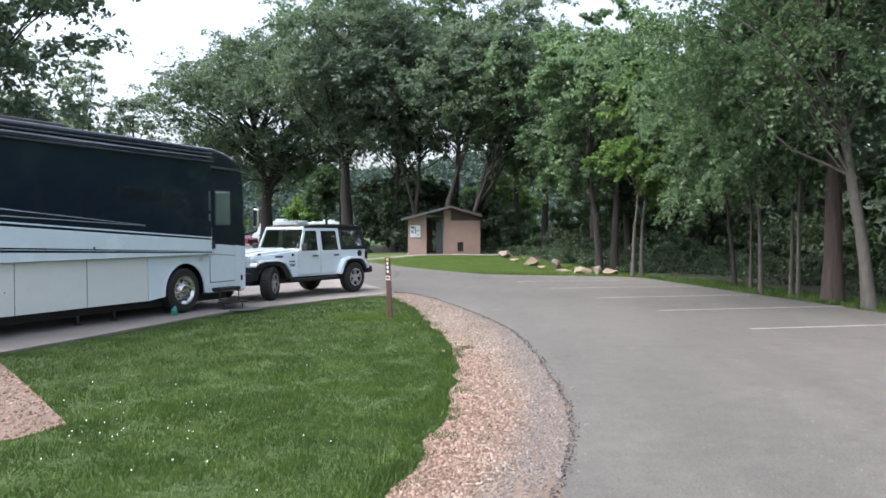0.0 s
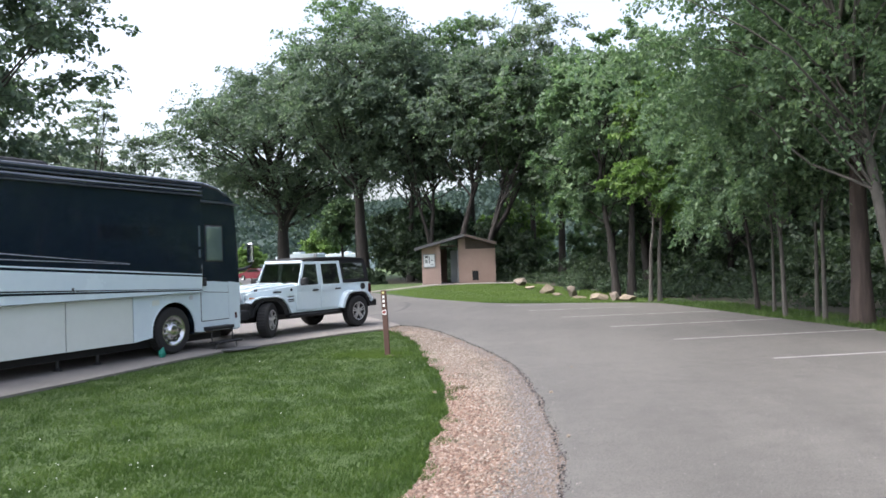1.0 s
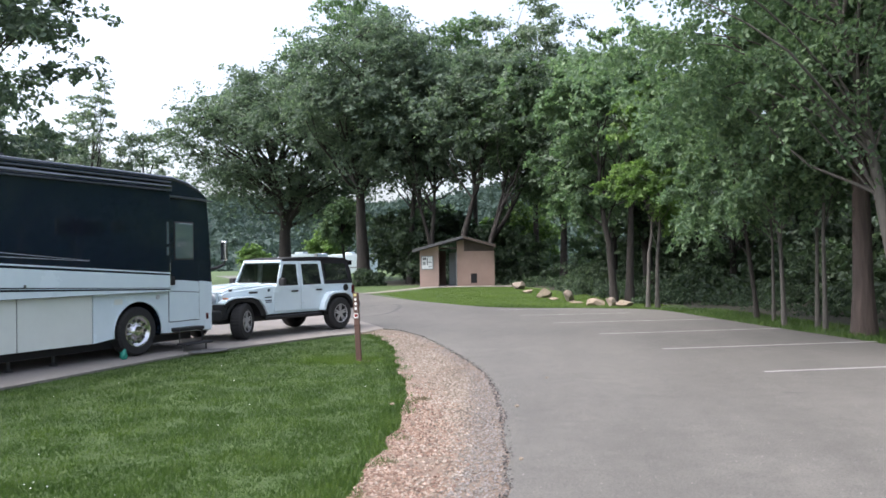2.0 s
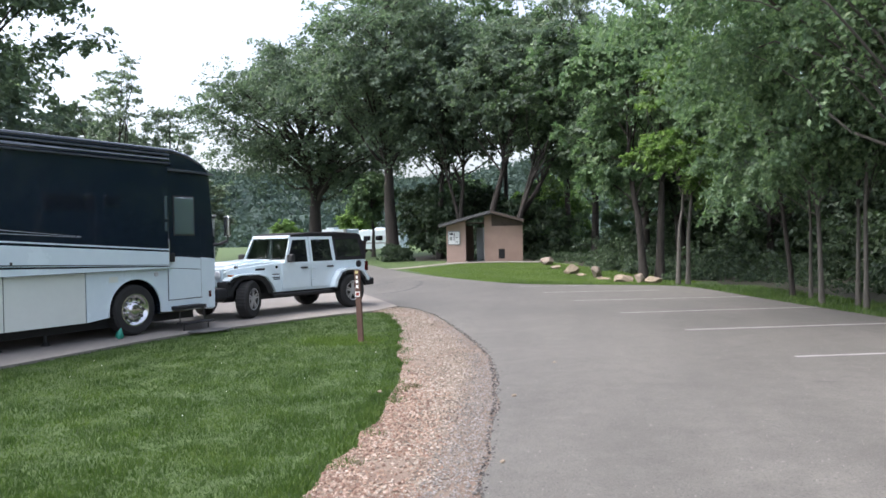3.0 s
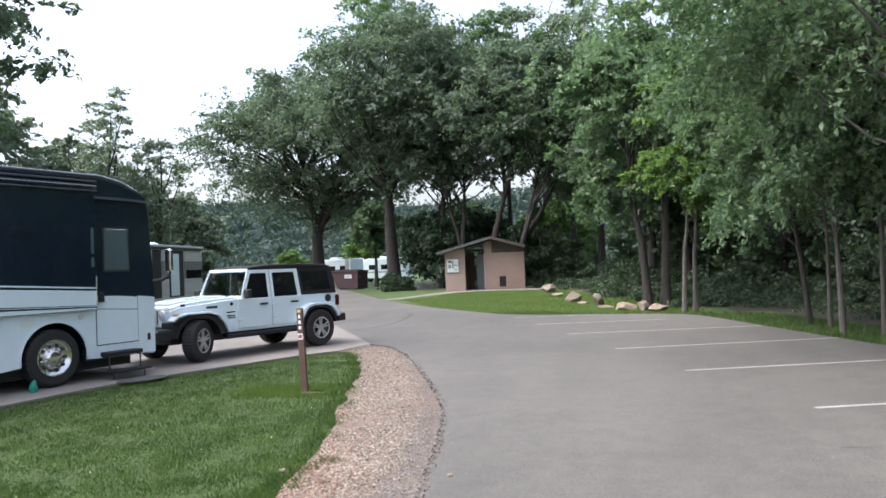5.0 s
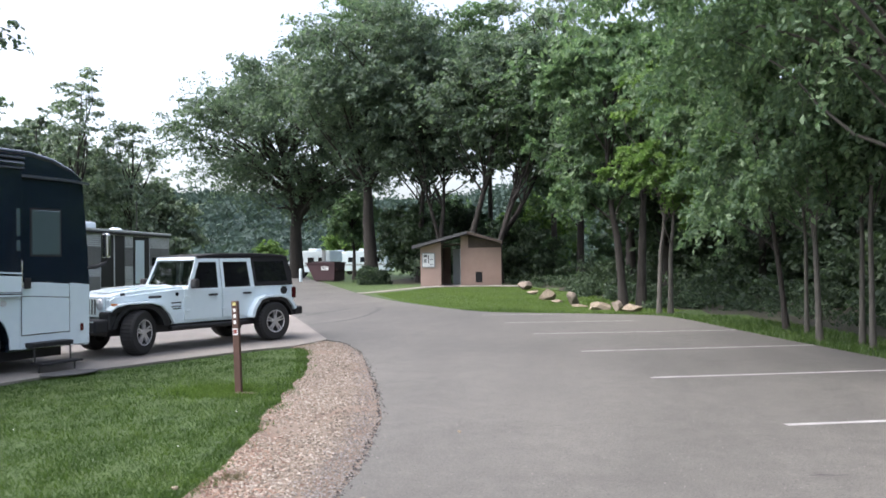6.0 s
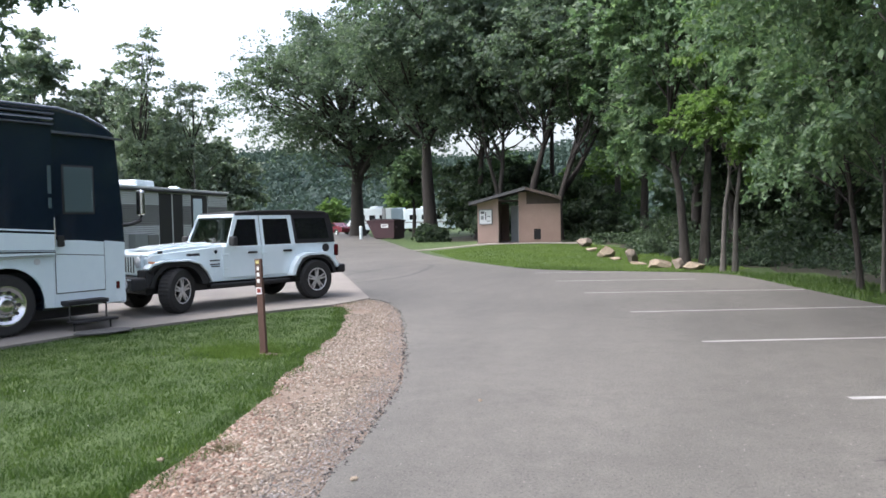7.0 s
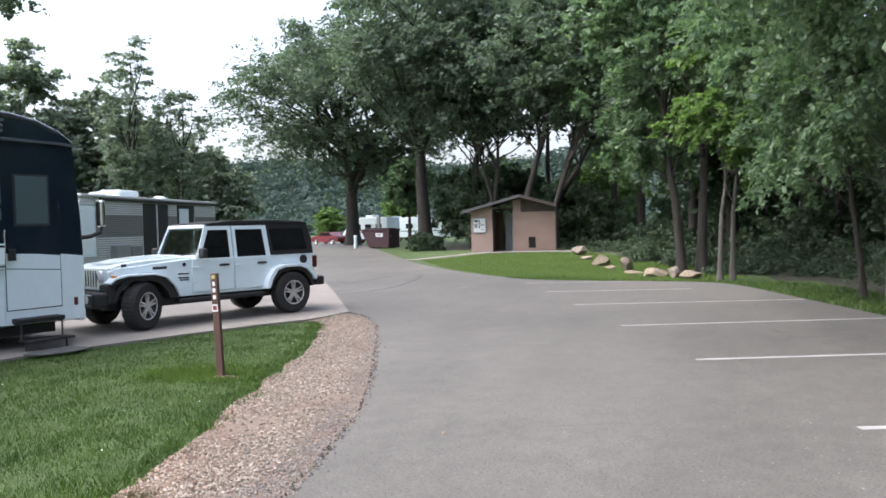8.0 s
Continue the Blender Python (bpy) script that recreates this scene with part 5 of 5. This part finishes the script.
FIELD = "trees beyond the campground"
# the first tree takes the darker oak leaf to look backlit
# the last tree's bright leaf paints in lit foliage beyond the hut
for i, (x, y, h, r, m, lf) in enumerate(((-16.2, 18.8, 13.5, 4.3, M_LEAF_OAK, 0.1), (-28.6, 45.5, 14.2, 2.4, M_LEAF_GREY, 0.25), (-26.5, 47.5, 11, 2.0, M_LEAF_GREY, 0.3), (-43.8, 52.4, 16.5, 5, M_LEAF_GREY, 0.08),
                                         (-41, 56, 13.5, 4.5, M_LEAF_GREY, 0.05), (-38, 58, 12.5, 4.2, M_LEAF_GREY, 0.05), (-36, 60, 10.5, 4, M_LEAF_GREY, 0.05), (-33.2, 61, 8.8, 3.4, M_LEAF_GREY, 0.05),
                                         (-51, 50, 15, 5, M_LEAF_GREY, 0.05), (-36, 116, 7.5, 3.2, M_LEAF_BRIGHT, 0.08), (-46, 112, 5.5, 2.6, M_LEAF_BRIGHT, 0.1),
                                         (-13.5, 84, 9, 4, M_LEAF, 0.08), (-20.3, 73, 8.4, 2.6, M_LEAF, 0.42), (-3.9, 80, 8, 4.5, M_LEAF_BRIGHT, 0.05))):
    tree("field_tree", (x, y), h, r, lf, int(34000 * (r / 4.0) ** 2) if i < 3 else int(17000 * (r / 4.5) ** 2), 0.165 if i < 3 else 0.38, m, M_BARK, 0.2, 140 + i, "leafy green tree at the far side of the campground", clumps=130, group=FIELD, limbs=20)


def far_hills():
    """Wooded ridges at the end of the valley: a slope covered with rounded tree tops."""
    def lie(t, r):
        ridge = 42 + 9 * np.sin(t * 5.2 + 1.0) + 6 * np.sin(t * 11 + 0.4)
        k = np.clip((r - 265) / 190, 0, 1)
        return ridge * (k * k * (3 - 2 * k)) - 2
    T, R = np.meshgrid(np.radians(np.arange(-70, 40, 1.0)), np.linspace(260, 500, 40), indexing="ij")
    n, m = T.shape
    idx = np.arange(n * m).reshape(n, m)
    faces = np.stack([idx[:-1, :-1], idx[1:, :-1], idx[1:, 1:], idx[:-1, 1:]], -1).reshape(-1, 4)
    # distance haze is put into the slope's bluish green
    slope = surface("hazy_hill_soil", (0.026, 0.048, 0.042), (0.05, 0.08, 0.064), 0.9, 0.12, 0.5)
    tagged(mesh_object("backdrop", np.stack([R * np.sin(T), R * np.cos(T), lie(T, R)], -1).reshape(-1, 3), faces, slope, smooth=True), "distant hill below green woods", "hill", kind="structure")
    rng = np.random.default_rng(3)
    count = 4200
    t, r = np.radians(rng.uniform(-46, 12, count)), 268 + 215 * rng.uniform(0, 1, count) ** 0.8
    size = rng.uniform(2.6, 5.4, count)
    v, f = leaf_cloud(rng, np.stack([r * np.sin(t), r * np.cos(t), lie(t, r) + size * 0.5], -1), size, np.full(count, 16), 2.1)
    # the tree tops' blue-grey tone holds painted haze too
    leafy = leaf_material("hazy_hill_woods", (0.04, 0.064, 0.061), (0.066, 0.095, 0.084), (0.097, 0.13, 0.106), 0.2, 0.03, 0.3, gloss=0.0)
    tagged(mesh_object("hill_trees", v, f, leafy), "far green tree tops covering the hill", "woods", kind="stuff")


far_hills()


# ---- low growth in the woods ----
def understory(label, line, width, height, leaves, size, mat, seed):
    """Shrubs and weeds along a line, as one mass of leaves."""
    rng = np.random.default_rng(seed)
    pts = np.array(line, float)
    seg = np.linalg.norm(np.diff(pts, axis=0), axis=1)
    at = np.concatenate([[0], np.cumsum(seg)])
    n = int(at[-1] * 3.2)
    s = rng.uniform(0, at[-1], n)
    cx, cy = np.interp(s, at, pts[:, 0]), np.interp(s, at, pts[:, 1])
    d = np.gradient(pts, axis=0)
    nx = np.interp(s, at, d[:, 1] / np.linalg.norm(d, axis=1))
    ny = np.interp(s, at, -d[:, 0] / np.linalg.norm(d, axis=1))
    off = rng.uniform(0, 1, n)
    cx, cy = cx + nx * off * width, cy + ny * off * width
    cz = ground_height(cx, cy) + rng.uniform(0.0, 1.0, n) ** 1.5 * height * (0.25 + 0.75 * off)
    rad = rng.uniform(0.35, 0.95, n) * (0.6 + 0.14 * height)
    counts = np.maximum(4, (leaves * rad ** 2 / np.sum(rad ** 2)).astype(int))
    v, f = leaf_cloud(rng, np.stack([cx, cy, cz], -1), rad, counts, size)
    v[:, 2] = np.maximum(v[:, 2], ground_height(v[:, 0], v[:, 1]) - 0.02)
    tagged(mesh_object("undergrowth", v, f, mat), label, "undergrowth", kind="stuff")


# most of this growth wears leaf colour darkened for shade under the trees
understory("dense undergrowth in shade-darkened green below the forest trees", [(11.5, 9), (10.4, 14), (9.7, 18), (9.1, 22), (7.8, 27), (6.2, 31.5), (5.0, 36), (3.9, 42), (2.6, 48), (0.5, 53)], 4.5, 2.8, 36000, 0.18, M_LEAF_DARK_SHADE, 401)
understory("tall leafy thicket deep in the woods", [(13.5, 10), (12.8, 18), (12, 26), (10, 34), (8.5, 42), (7, 50), (4, 58)], 6, 5.5, 24000, 0.3, M_LEAF_DARK_SHADE, 402)
understory("thicket in shade-darkened green behind the toilet hut", [(0, 57.5), (-4, 60), (-7, 62), (-10.5, 64.5)], -4, 6.2, 38000, 0.23, M_LEAF_DARK_SHADE, 403)
understory("leafy woodland rising behind the hut", [(16, 58), (8, 66), (0, 72), (-8, 76)], -8, 6, 20000, 0.42, M_LEAF, 405)
understory("low weeds darkened for tree shade behind the boulders", [(4.1, 29.3), (2.7, 33), (1.1, 38), (-0.7, 43.4), (-2.2, 47)], 3.2, 0.45, 22000, 0.11, M_LEAF_DARK_SHADE, 406)
understory("low weeds at the edge of the mown verge", [(10.4, 10), (9.6, 14), (9.0, 18), (8.4, 22), (7.1, 26.6), (5.6, 31), (4.8, 35)], 1.4, 0.35, 14000, 0.08, M_LEAF_DARK_SHADE, 404)


def round_bush(x, y, r, h, seed, mat, label):
    rng = np.random.default_rng(seed)
    t = thing("round_bush", pose(x, y, float(ground_height(np.array(x), np.array(y)))), label, "bush")
    d = rng.normal(size=(40, 3))
    d /= np.linalg.norm(d, axis=1, keepdims=True)
    d[:, 2] = np.abs(d[:, 2])
    cen = d * np.array([r * 0.72, r * 0.72, h * 0.72])
    v, f = leaf_cloud(rng, cen, np.full(40, r * 0.34), np.full(40, 130), 0.16)
    mesh_object("foliage", v, f, mat, t)
    bm = None
    for k in range(7):
        bm = tube([(0, 0, -0.05), tuple(cen[k * 5] * 0.5), tuple(cen[k * 5])], [0.03, 0.02, 0.01], 5, bm)
    part("stems", bm, M_BARK, t)


round_bush(-14.0, 57.0, 0.85, 1.45, 301, M_LEAF_DARK_SHADE, "round dark green bush on the lawn")
round_bush(-12.95, 56.8, 0.55, 1.15, 302, M_LEAF_DARK_SHADE, "round dark green bush on the lawn")


# ---- grass blades ----
def blade_material(name, dark, mid, light):
    return leaf_material(name, dark, mid, light, 0.3, 1.5, 0.3, (0.29, 0.5, 0.73))


M_BLADE = blade_material("grass_blade", (0.025, 0.056, 0.0095), (0.049, 0.095, 0.0165), (0.098, 0.15, 0.029))

M_BLADE_YELLOW = leaf_material("yellowish_grass_blade", (0.07, 0.122, 0.02), (0.1, 0.163, 0.027), (0.148, 0.213, 0.04), 0.3, 0.5, 0.15)


def blades(name, label, x, y, height, width, seed, lean=0.6, rise=0.0, mat=None):
    rng = np.random.default_rng(seed)
    n = len(x)
    z = ground_height(x, y) - 0.005 + rise
    a = rng.uniform(0, 2 * math.pi, n)
    h = height * rng.uniform(0.55, 1.3, n)
    w = width * rng.uniform(0.7, 1.3, n)
    side = np.stack([np.cos(a), np.sin(a), np.zeros(n)], -1)
    b = rng.uniform(0, 2 * math.pi, n)
    tip = np.stack([np.cos(b) * h * lean * rng.uniform(0.2, 1, n), np.sin(b) * h * lean * rng.uniform(0.2, 1, n), h], -1)
    p = np.stack([x, y, z], -1)
    v = np.stack([p - side * w[:, None] / 2, p + side * w[:, None] / 2, p + tip], 1).reshape(-1, 3)
    return tagged(mesh_object(name, v, np.arange(n * 3).reshape(-1, 3), mat or M_BLADE), label, "grass", kind="stuff")


def scatter(n, poly, power, seed, near=(1.0, 4.0), keep_out=()):
    """Places in a polygon, thicker near a point of the plan."""
    rng = np.random.default_rng(seed)
    px, py = np.array(poly).T
    x = rng.uniform(px.min(), px.max(), n)
    y = rng.uniform(py.min(), py.max(), n)
    ok = inside(poly, x, y)
    for k in keep_out:
        ok &= ~inside(k, x, y)
    d = np.hypot(x - near[0], y - near[1])
    ok &= rng.uniform(0, 1, n) < np.clip((4.5 / np.maximum(d, 0.1)) ** power, 0, 1)
    return x[ok], y[ok]


BARE = [(-2.66 + 0.2 * math.cos(a * 0.5), 14.04 + 0.08 * math.sin(a * 0.5) + 0.02 * math.sin(a * 2.0)) for a in range(13)]
slab("bare_soil", BARE, -0.031, 0.03, M_SOIL, "small bare patch of dry soil round the post", "soil")
lawn_poly = [p for p in grass_rough if p[1] > 2] + [p for p in pad_near if p[1] > 2][::-1]
x, y = scatter(700000, lawn_poly, 1.0, 501, keep_out=(SIDE_GRAVEL, BARE))
tall = np.array([noise.noise(Vector((a * 2.2, b * 2.2, 7.0))) + 0.6 * noise.noise(Vector((a * 7, b * 7, 2.0))) for a, b in zip(x, y)])
blades("lawn_grass", "short mown green grass with thin blades", x, y, 0.036 * np.clip(1.0 + 0.75 * tall, 0.5, 1.8), 0.0085, 502)
band = [(p[0] + 0.25, p[1]) for p in grass_rough if p[1] > 2.5] + [(p[0] - 0.22, p[1]) for p in grass_rough if p[1] > 2.5][::-1]
x, y = scatter(130000, band, 0.6, 503)
over = x - np.interp(y, [b for a, b in grass_edge], [a for a, b in grass_edge])
ragged = np.array([noise.noise(Vector((a * 2.6, b * 3.4, 1.0))) for a, b in zip(x, y)]) * 0.24 + np.random.default_rng(6).normal(size=len(x)) * 0.03
x, y = x[over < ragged + 0.05], y[over < ragged + 0.05]
blades("grass_fringe", "longer ragged grass along the gravel edge", x, y, 0.05, 0.009, 504, 1.0, 0.014)
verge = [(a + 0.05, b) for a, b in right if 8 < b < 30] + [(a + 2.0, b) for a, b in right if 8 < b < 30][::-1]
x, y = scatter(120000, verge, 0.5, 505, near=(6, 20))
blades("verge_grass", "green grass verge below the trees", x, y, 0.10, 0.016, 506, 0.9)
hut_lawn = [(-9.3, 42.2), (-6.0, 35.2), (-3.3, 31.1), (-1.3, 28.9), (1.8, 28.1), (3.1, 27.7), (4.5, 29.5), (3.2, 34), (1.0, 40), (-1.5, 44.2), (-5.8, 44.2)]
x, y = scatter(130000, hut_lawn, 0.0, 508)
blades("hut_lawn_grass", "mown yellowish green grass before the toilet hut", x, y, 0.04, 0.022, 509, 0.9, mat=M_BLADE_YELLOW)
patch = np.random.default_rng(12).normal(size=(2, 5000)) * np.array([[0.42], [0.28]])
ok = inside(lawn_poly, patch[0] - 3.05, patch[1] + 14.15) & ~inside(BARE, patch[0] - 3.05, patch[1] + 14.15)
blades("pale_grass_patch", "paler yellow-green grass round the brown post", patch[0][ok] - 3.05, patch[1][ok] + 14.15, 0.05, 0.010, 510, 0.9, mat=M_BLADE_YELLOW)
tuft_x, tuft_y = np.random.default_rng(9).normal(size=(2, 260)) * 0.07
M_BLADE_DRY = leaf_material("dry_grass_blade", (0.05, 0.045, 0.02), (0.085, 0.08, 0.035), (0.13, 0.12, 0.06), 0.3, 1.5, 0.4)
blades("grass_tuft", "small dry brownish grass tuft growing in the gravel", tuft_x * 0.9 - 0.97, tuft_y * 0.7 + 10.36, 0.07, 0.008, 507, 1.3, mat=M_BLADE_DRY)


def clover():
    """White clover heads and pale fallen petals in the lawn."""
    rng = np.random.default_rng(77)
    base = np.array([[1, 0, 0], [-1, 0, 0], [0, 1, 0], [0, -1, 0], [0, 0, 1], [0, 0, -1]], float)
    tri = np.array([[0, 2, 4], [2, 1, 4], [1, 3, 4], [3, 0, 4], [2, 0, 5], [1, 2, 5], [3, 1, 5], [0, 3, 5]])
    x = np.concatenate([rng.normal(-3.3, 0.55, 45), rng.uniform(-6, -1.2, 22)])
    y = np.concatenate([rng.normal(5.6, 0.7, 45), rng.uniform(4, 13, 22)])
    ok = inside(lawn_poly, x, y) & ~inside(SIDE_GRAVEL, x, y)
    x, y = x[ok], y[ok]
    r = rng.uniform(0.004, 0.009, len(x))
    c = np.stack([x, y, ground_height(x, y) + 0.06], -1)
    v = (c[:, None] + base[None] * r[:, None, None]).reshape(-1, 3)
    f = (tri[None] + (np.arange(len(x)) * 6)[:, None, None]).reshape(-1, 3)
    tagged(mesh_object("clover_flowers", v, f, M_PAPER), "small white clover flowers in the lawn", "flowers", kind="stuff")


clover()


# ---- gravel stones ----
def stone_material(name, stops):
    m, nt, b = nodes_of(name)
    geo = nt.nodes.new("ShaderNodeNewGeometry")
    n = noise_node(nt, 0.9, 4, 0.6)
    k = mixc(nt, 0.62, n, geo.outputs["Random Per Island"])
    c = ramp(nt, k, stops)
    nt.links.new(c, b.inputs["Base Color"])
    b.inputs["Roughness"].default_value = 0.85
    return m


M_STONE = stone_material("gravel_stone", [(0.15, (0.1, 0.056, 0.04)), (0.4, (0.19, 0.12, 0.086)), (0.62, (0.25, 0.178, 0.134)), (0.85, (0.36, 0.294, 0.24))])
M_STONE_TAN = stone_material("tan_gravel_stone", [(0.15, (0.095, 0.076, 0.058)), (0.4, (0.187, 0.152, 0.119)), (0.62, (0.25, 0.213, 0.172)), (0.85, (0.37, 0.33, 0.28))])
# broken asphalt, its tone deepened to hold the road edge's shadow
M_CRUMB = stone_material("asphalt_crumb", [(0.15, (0.02, 0.019, 0.018)), (0.5, (0.05, 0.046, 0.043)), (0.85, (0.10, 0.094, 0.088))])
M_FINES = stone_material("gravel_fines", [(0.15, (0.106, 0.095, 0.0871)), (0.5, (0.19, 0.174, 0.158)), (0.85, (0.264, 0.248, 0.232))])


def stones(name, label, x, y, z, size, seed, mat=None):
    rng = np.random.default_rng(seed)
    base = np.array([[1, 0, 0], [-1, 0, 0], [0, 1, 0], [0, -1, 0], [0, 0, 1], [0, 0, -1]], float)
    tri = np.array([[0, 2, 4], [2, 1, 4], [1, 3, 4], [3, 0, 4], [2, 0, 5], [1, 2, 5], [3, 1, 5], [0, 3, 5]])
    n = len(x)
    s = size * rng.uniform(0.45, 1.5, n)
    v = base[None] * rng.uniform(0.6, 1.25, (n, 6, 1)) * np.array([1, 1, 0.62]) + rng.normal(size=(n, 6, 3)) * 0.16
    a = rng.uniform(0, 2 * math.pi, n)
    ca, sa = np.cos(a)[:, None], np.sin(a)[:, None]
    v = np.stack([v[..., 0] * ca - v[..., 1] * sa, v[..., 0] * sa + v[..., 1] * ca, v[..., 2]], -1)
    v = v * s[:, None, None] + np.stack([x, y, np.full(n, z) + s * 0.25], -1)[:, None]
    f = (tri[None] + (np.arange(n) * 6)[:, None, None]).reshape(-1, 3)
    return tagged(mesh_object(name, v.reshape(-1, 3), f, mat or M_STONE), label, "gravel", kind="stuff")


x, y = scatter(240000, [p for p in gravel_poly if p[1] > 1.5], 0.9, 601, near=(0.5, 6))
bare = np.array([noise.noise(Vector((a * 1.3, b * 0.8, 3.0))) for a, b in zip(x, y)]) + np.random.default_rng(8).normal(size=len(x)) * 0.16
x, y = x[bare > -0.4], y[bare > -0.4]
lx = np.interp(y, [b for a, b in left], [a for a, b in left])
inner = (lx - x) + np.random.default_rng(3).normal(size=len(x)) * 0.08 > 0.40 - 0.02 * (y - 8)
gx = np.interp(y, [b for a, b in grass_edge], [a for a, b in grass_edge])
redness = 1.08 - 1.15 * (x - gx) - 0.14 * np.clip(y - 7, 0, 9) + np.random.default_rng(4).normal(size=len(x)) * 0.3
red = inner & (redness > 0.25)
tan = inner & ~red
stones("gravel_stones", "loose reddish gravel stones beside the grass", x[red], y[red], -0.018, 0.0134, 602)
stones("gravel_stones", "loose tan gravel stones beside the asphalt", x[tan], y[tan], -0.018, 0.0134, 612, M_STONE_TAN)
stones("gravel_fines", "fine pale grey gravel along the asphalt", x[~inner], y[~inner], -0.014, 0.0085, 607, M_FINES)
edge = [(a + 0.035, b) for a, b in left if 2 < b < 20] + [(a - 0.055, b) for a, b in left if 2 < b < 20][::-1]
x, y = scatter(60000, edge, 0.5, 610)
stones("asphalt_crumbs", "crumbled asphalt, darkened as edge shadow, along the road", x, y, -0.004, 0.011, 611, M_CRUMB)
x, y = scatter(15000, SIDE_GRAVEL, 0.0, 603)
stones("gravel_stones", "loose pinkish gravel stones beside the lawn", x, y, -0.028, 0.015, 604)
spill = [(a + 0.12, b) for a, b in left if 2 < b < 20] + [(a - 0.05, b) for a, b in left if 2 < b < 20][::-1]
x, y = scatter(5000, spill, 0.6, 605)
stones("gravel_spill", "fine gravel spilled onto the asphalt edge", x, y, 0.0, 0.009, 606, M_FINES)

x, y = scatter(2200, [(0.6, 4.5), (5.5, 4.5), (5.0, 14), (0.0, 14)], 0.0, 608)
stones("asphalt_grit", "tiny loose stones scattered on the asphalt", x, y, 0.0, 0.006, 609, M_FINES)


# ---- pale loose stones ----
def loose_stone(i, x, y, z, r, label):
    bm = bmesh.new()
    bmesh.ops.create_icosphere(bm, subdivisions=2, radius=r)
    for v in bm.verts:
        k = 1 + 0.35 * noise.noise(v.co * (1.6 / r) + Vector((i * 5.0, 0, 0)))
        v.co = Vector((v.co.x * k * 1.2, v.co.y * k * 0.9, v.co.z * k * 0.65))
    ob = part("loose_stone", bm, M_ROCK)
    ob.matrix_basis = pose(x, y, z + r * 0.45, 0, 0, 40 * i)
    tagged(ob, label, "stone", "loose pale stones")


for i, (x, y, z, r) in enumerate(((-1.25, 10.03, -0.01, 0.024), (0.2, 9.95, 0.0, 0.022), (0.37, 7.65, 0.0, 0.02), (0.49, 12.08, 0.0, 0.018))):
    loose_stone(i, x, y, z, r, "small pale stone lying on the asphalt" if i else "small white stone at the grass edge")
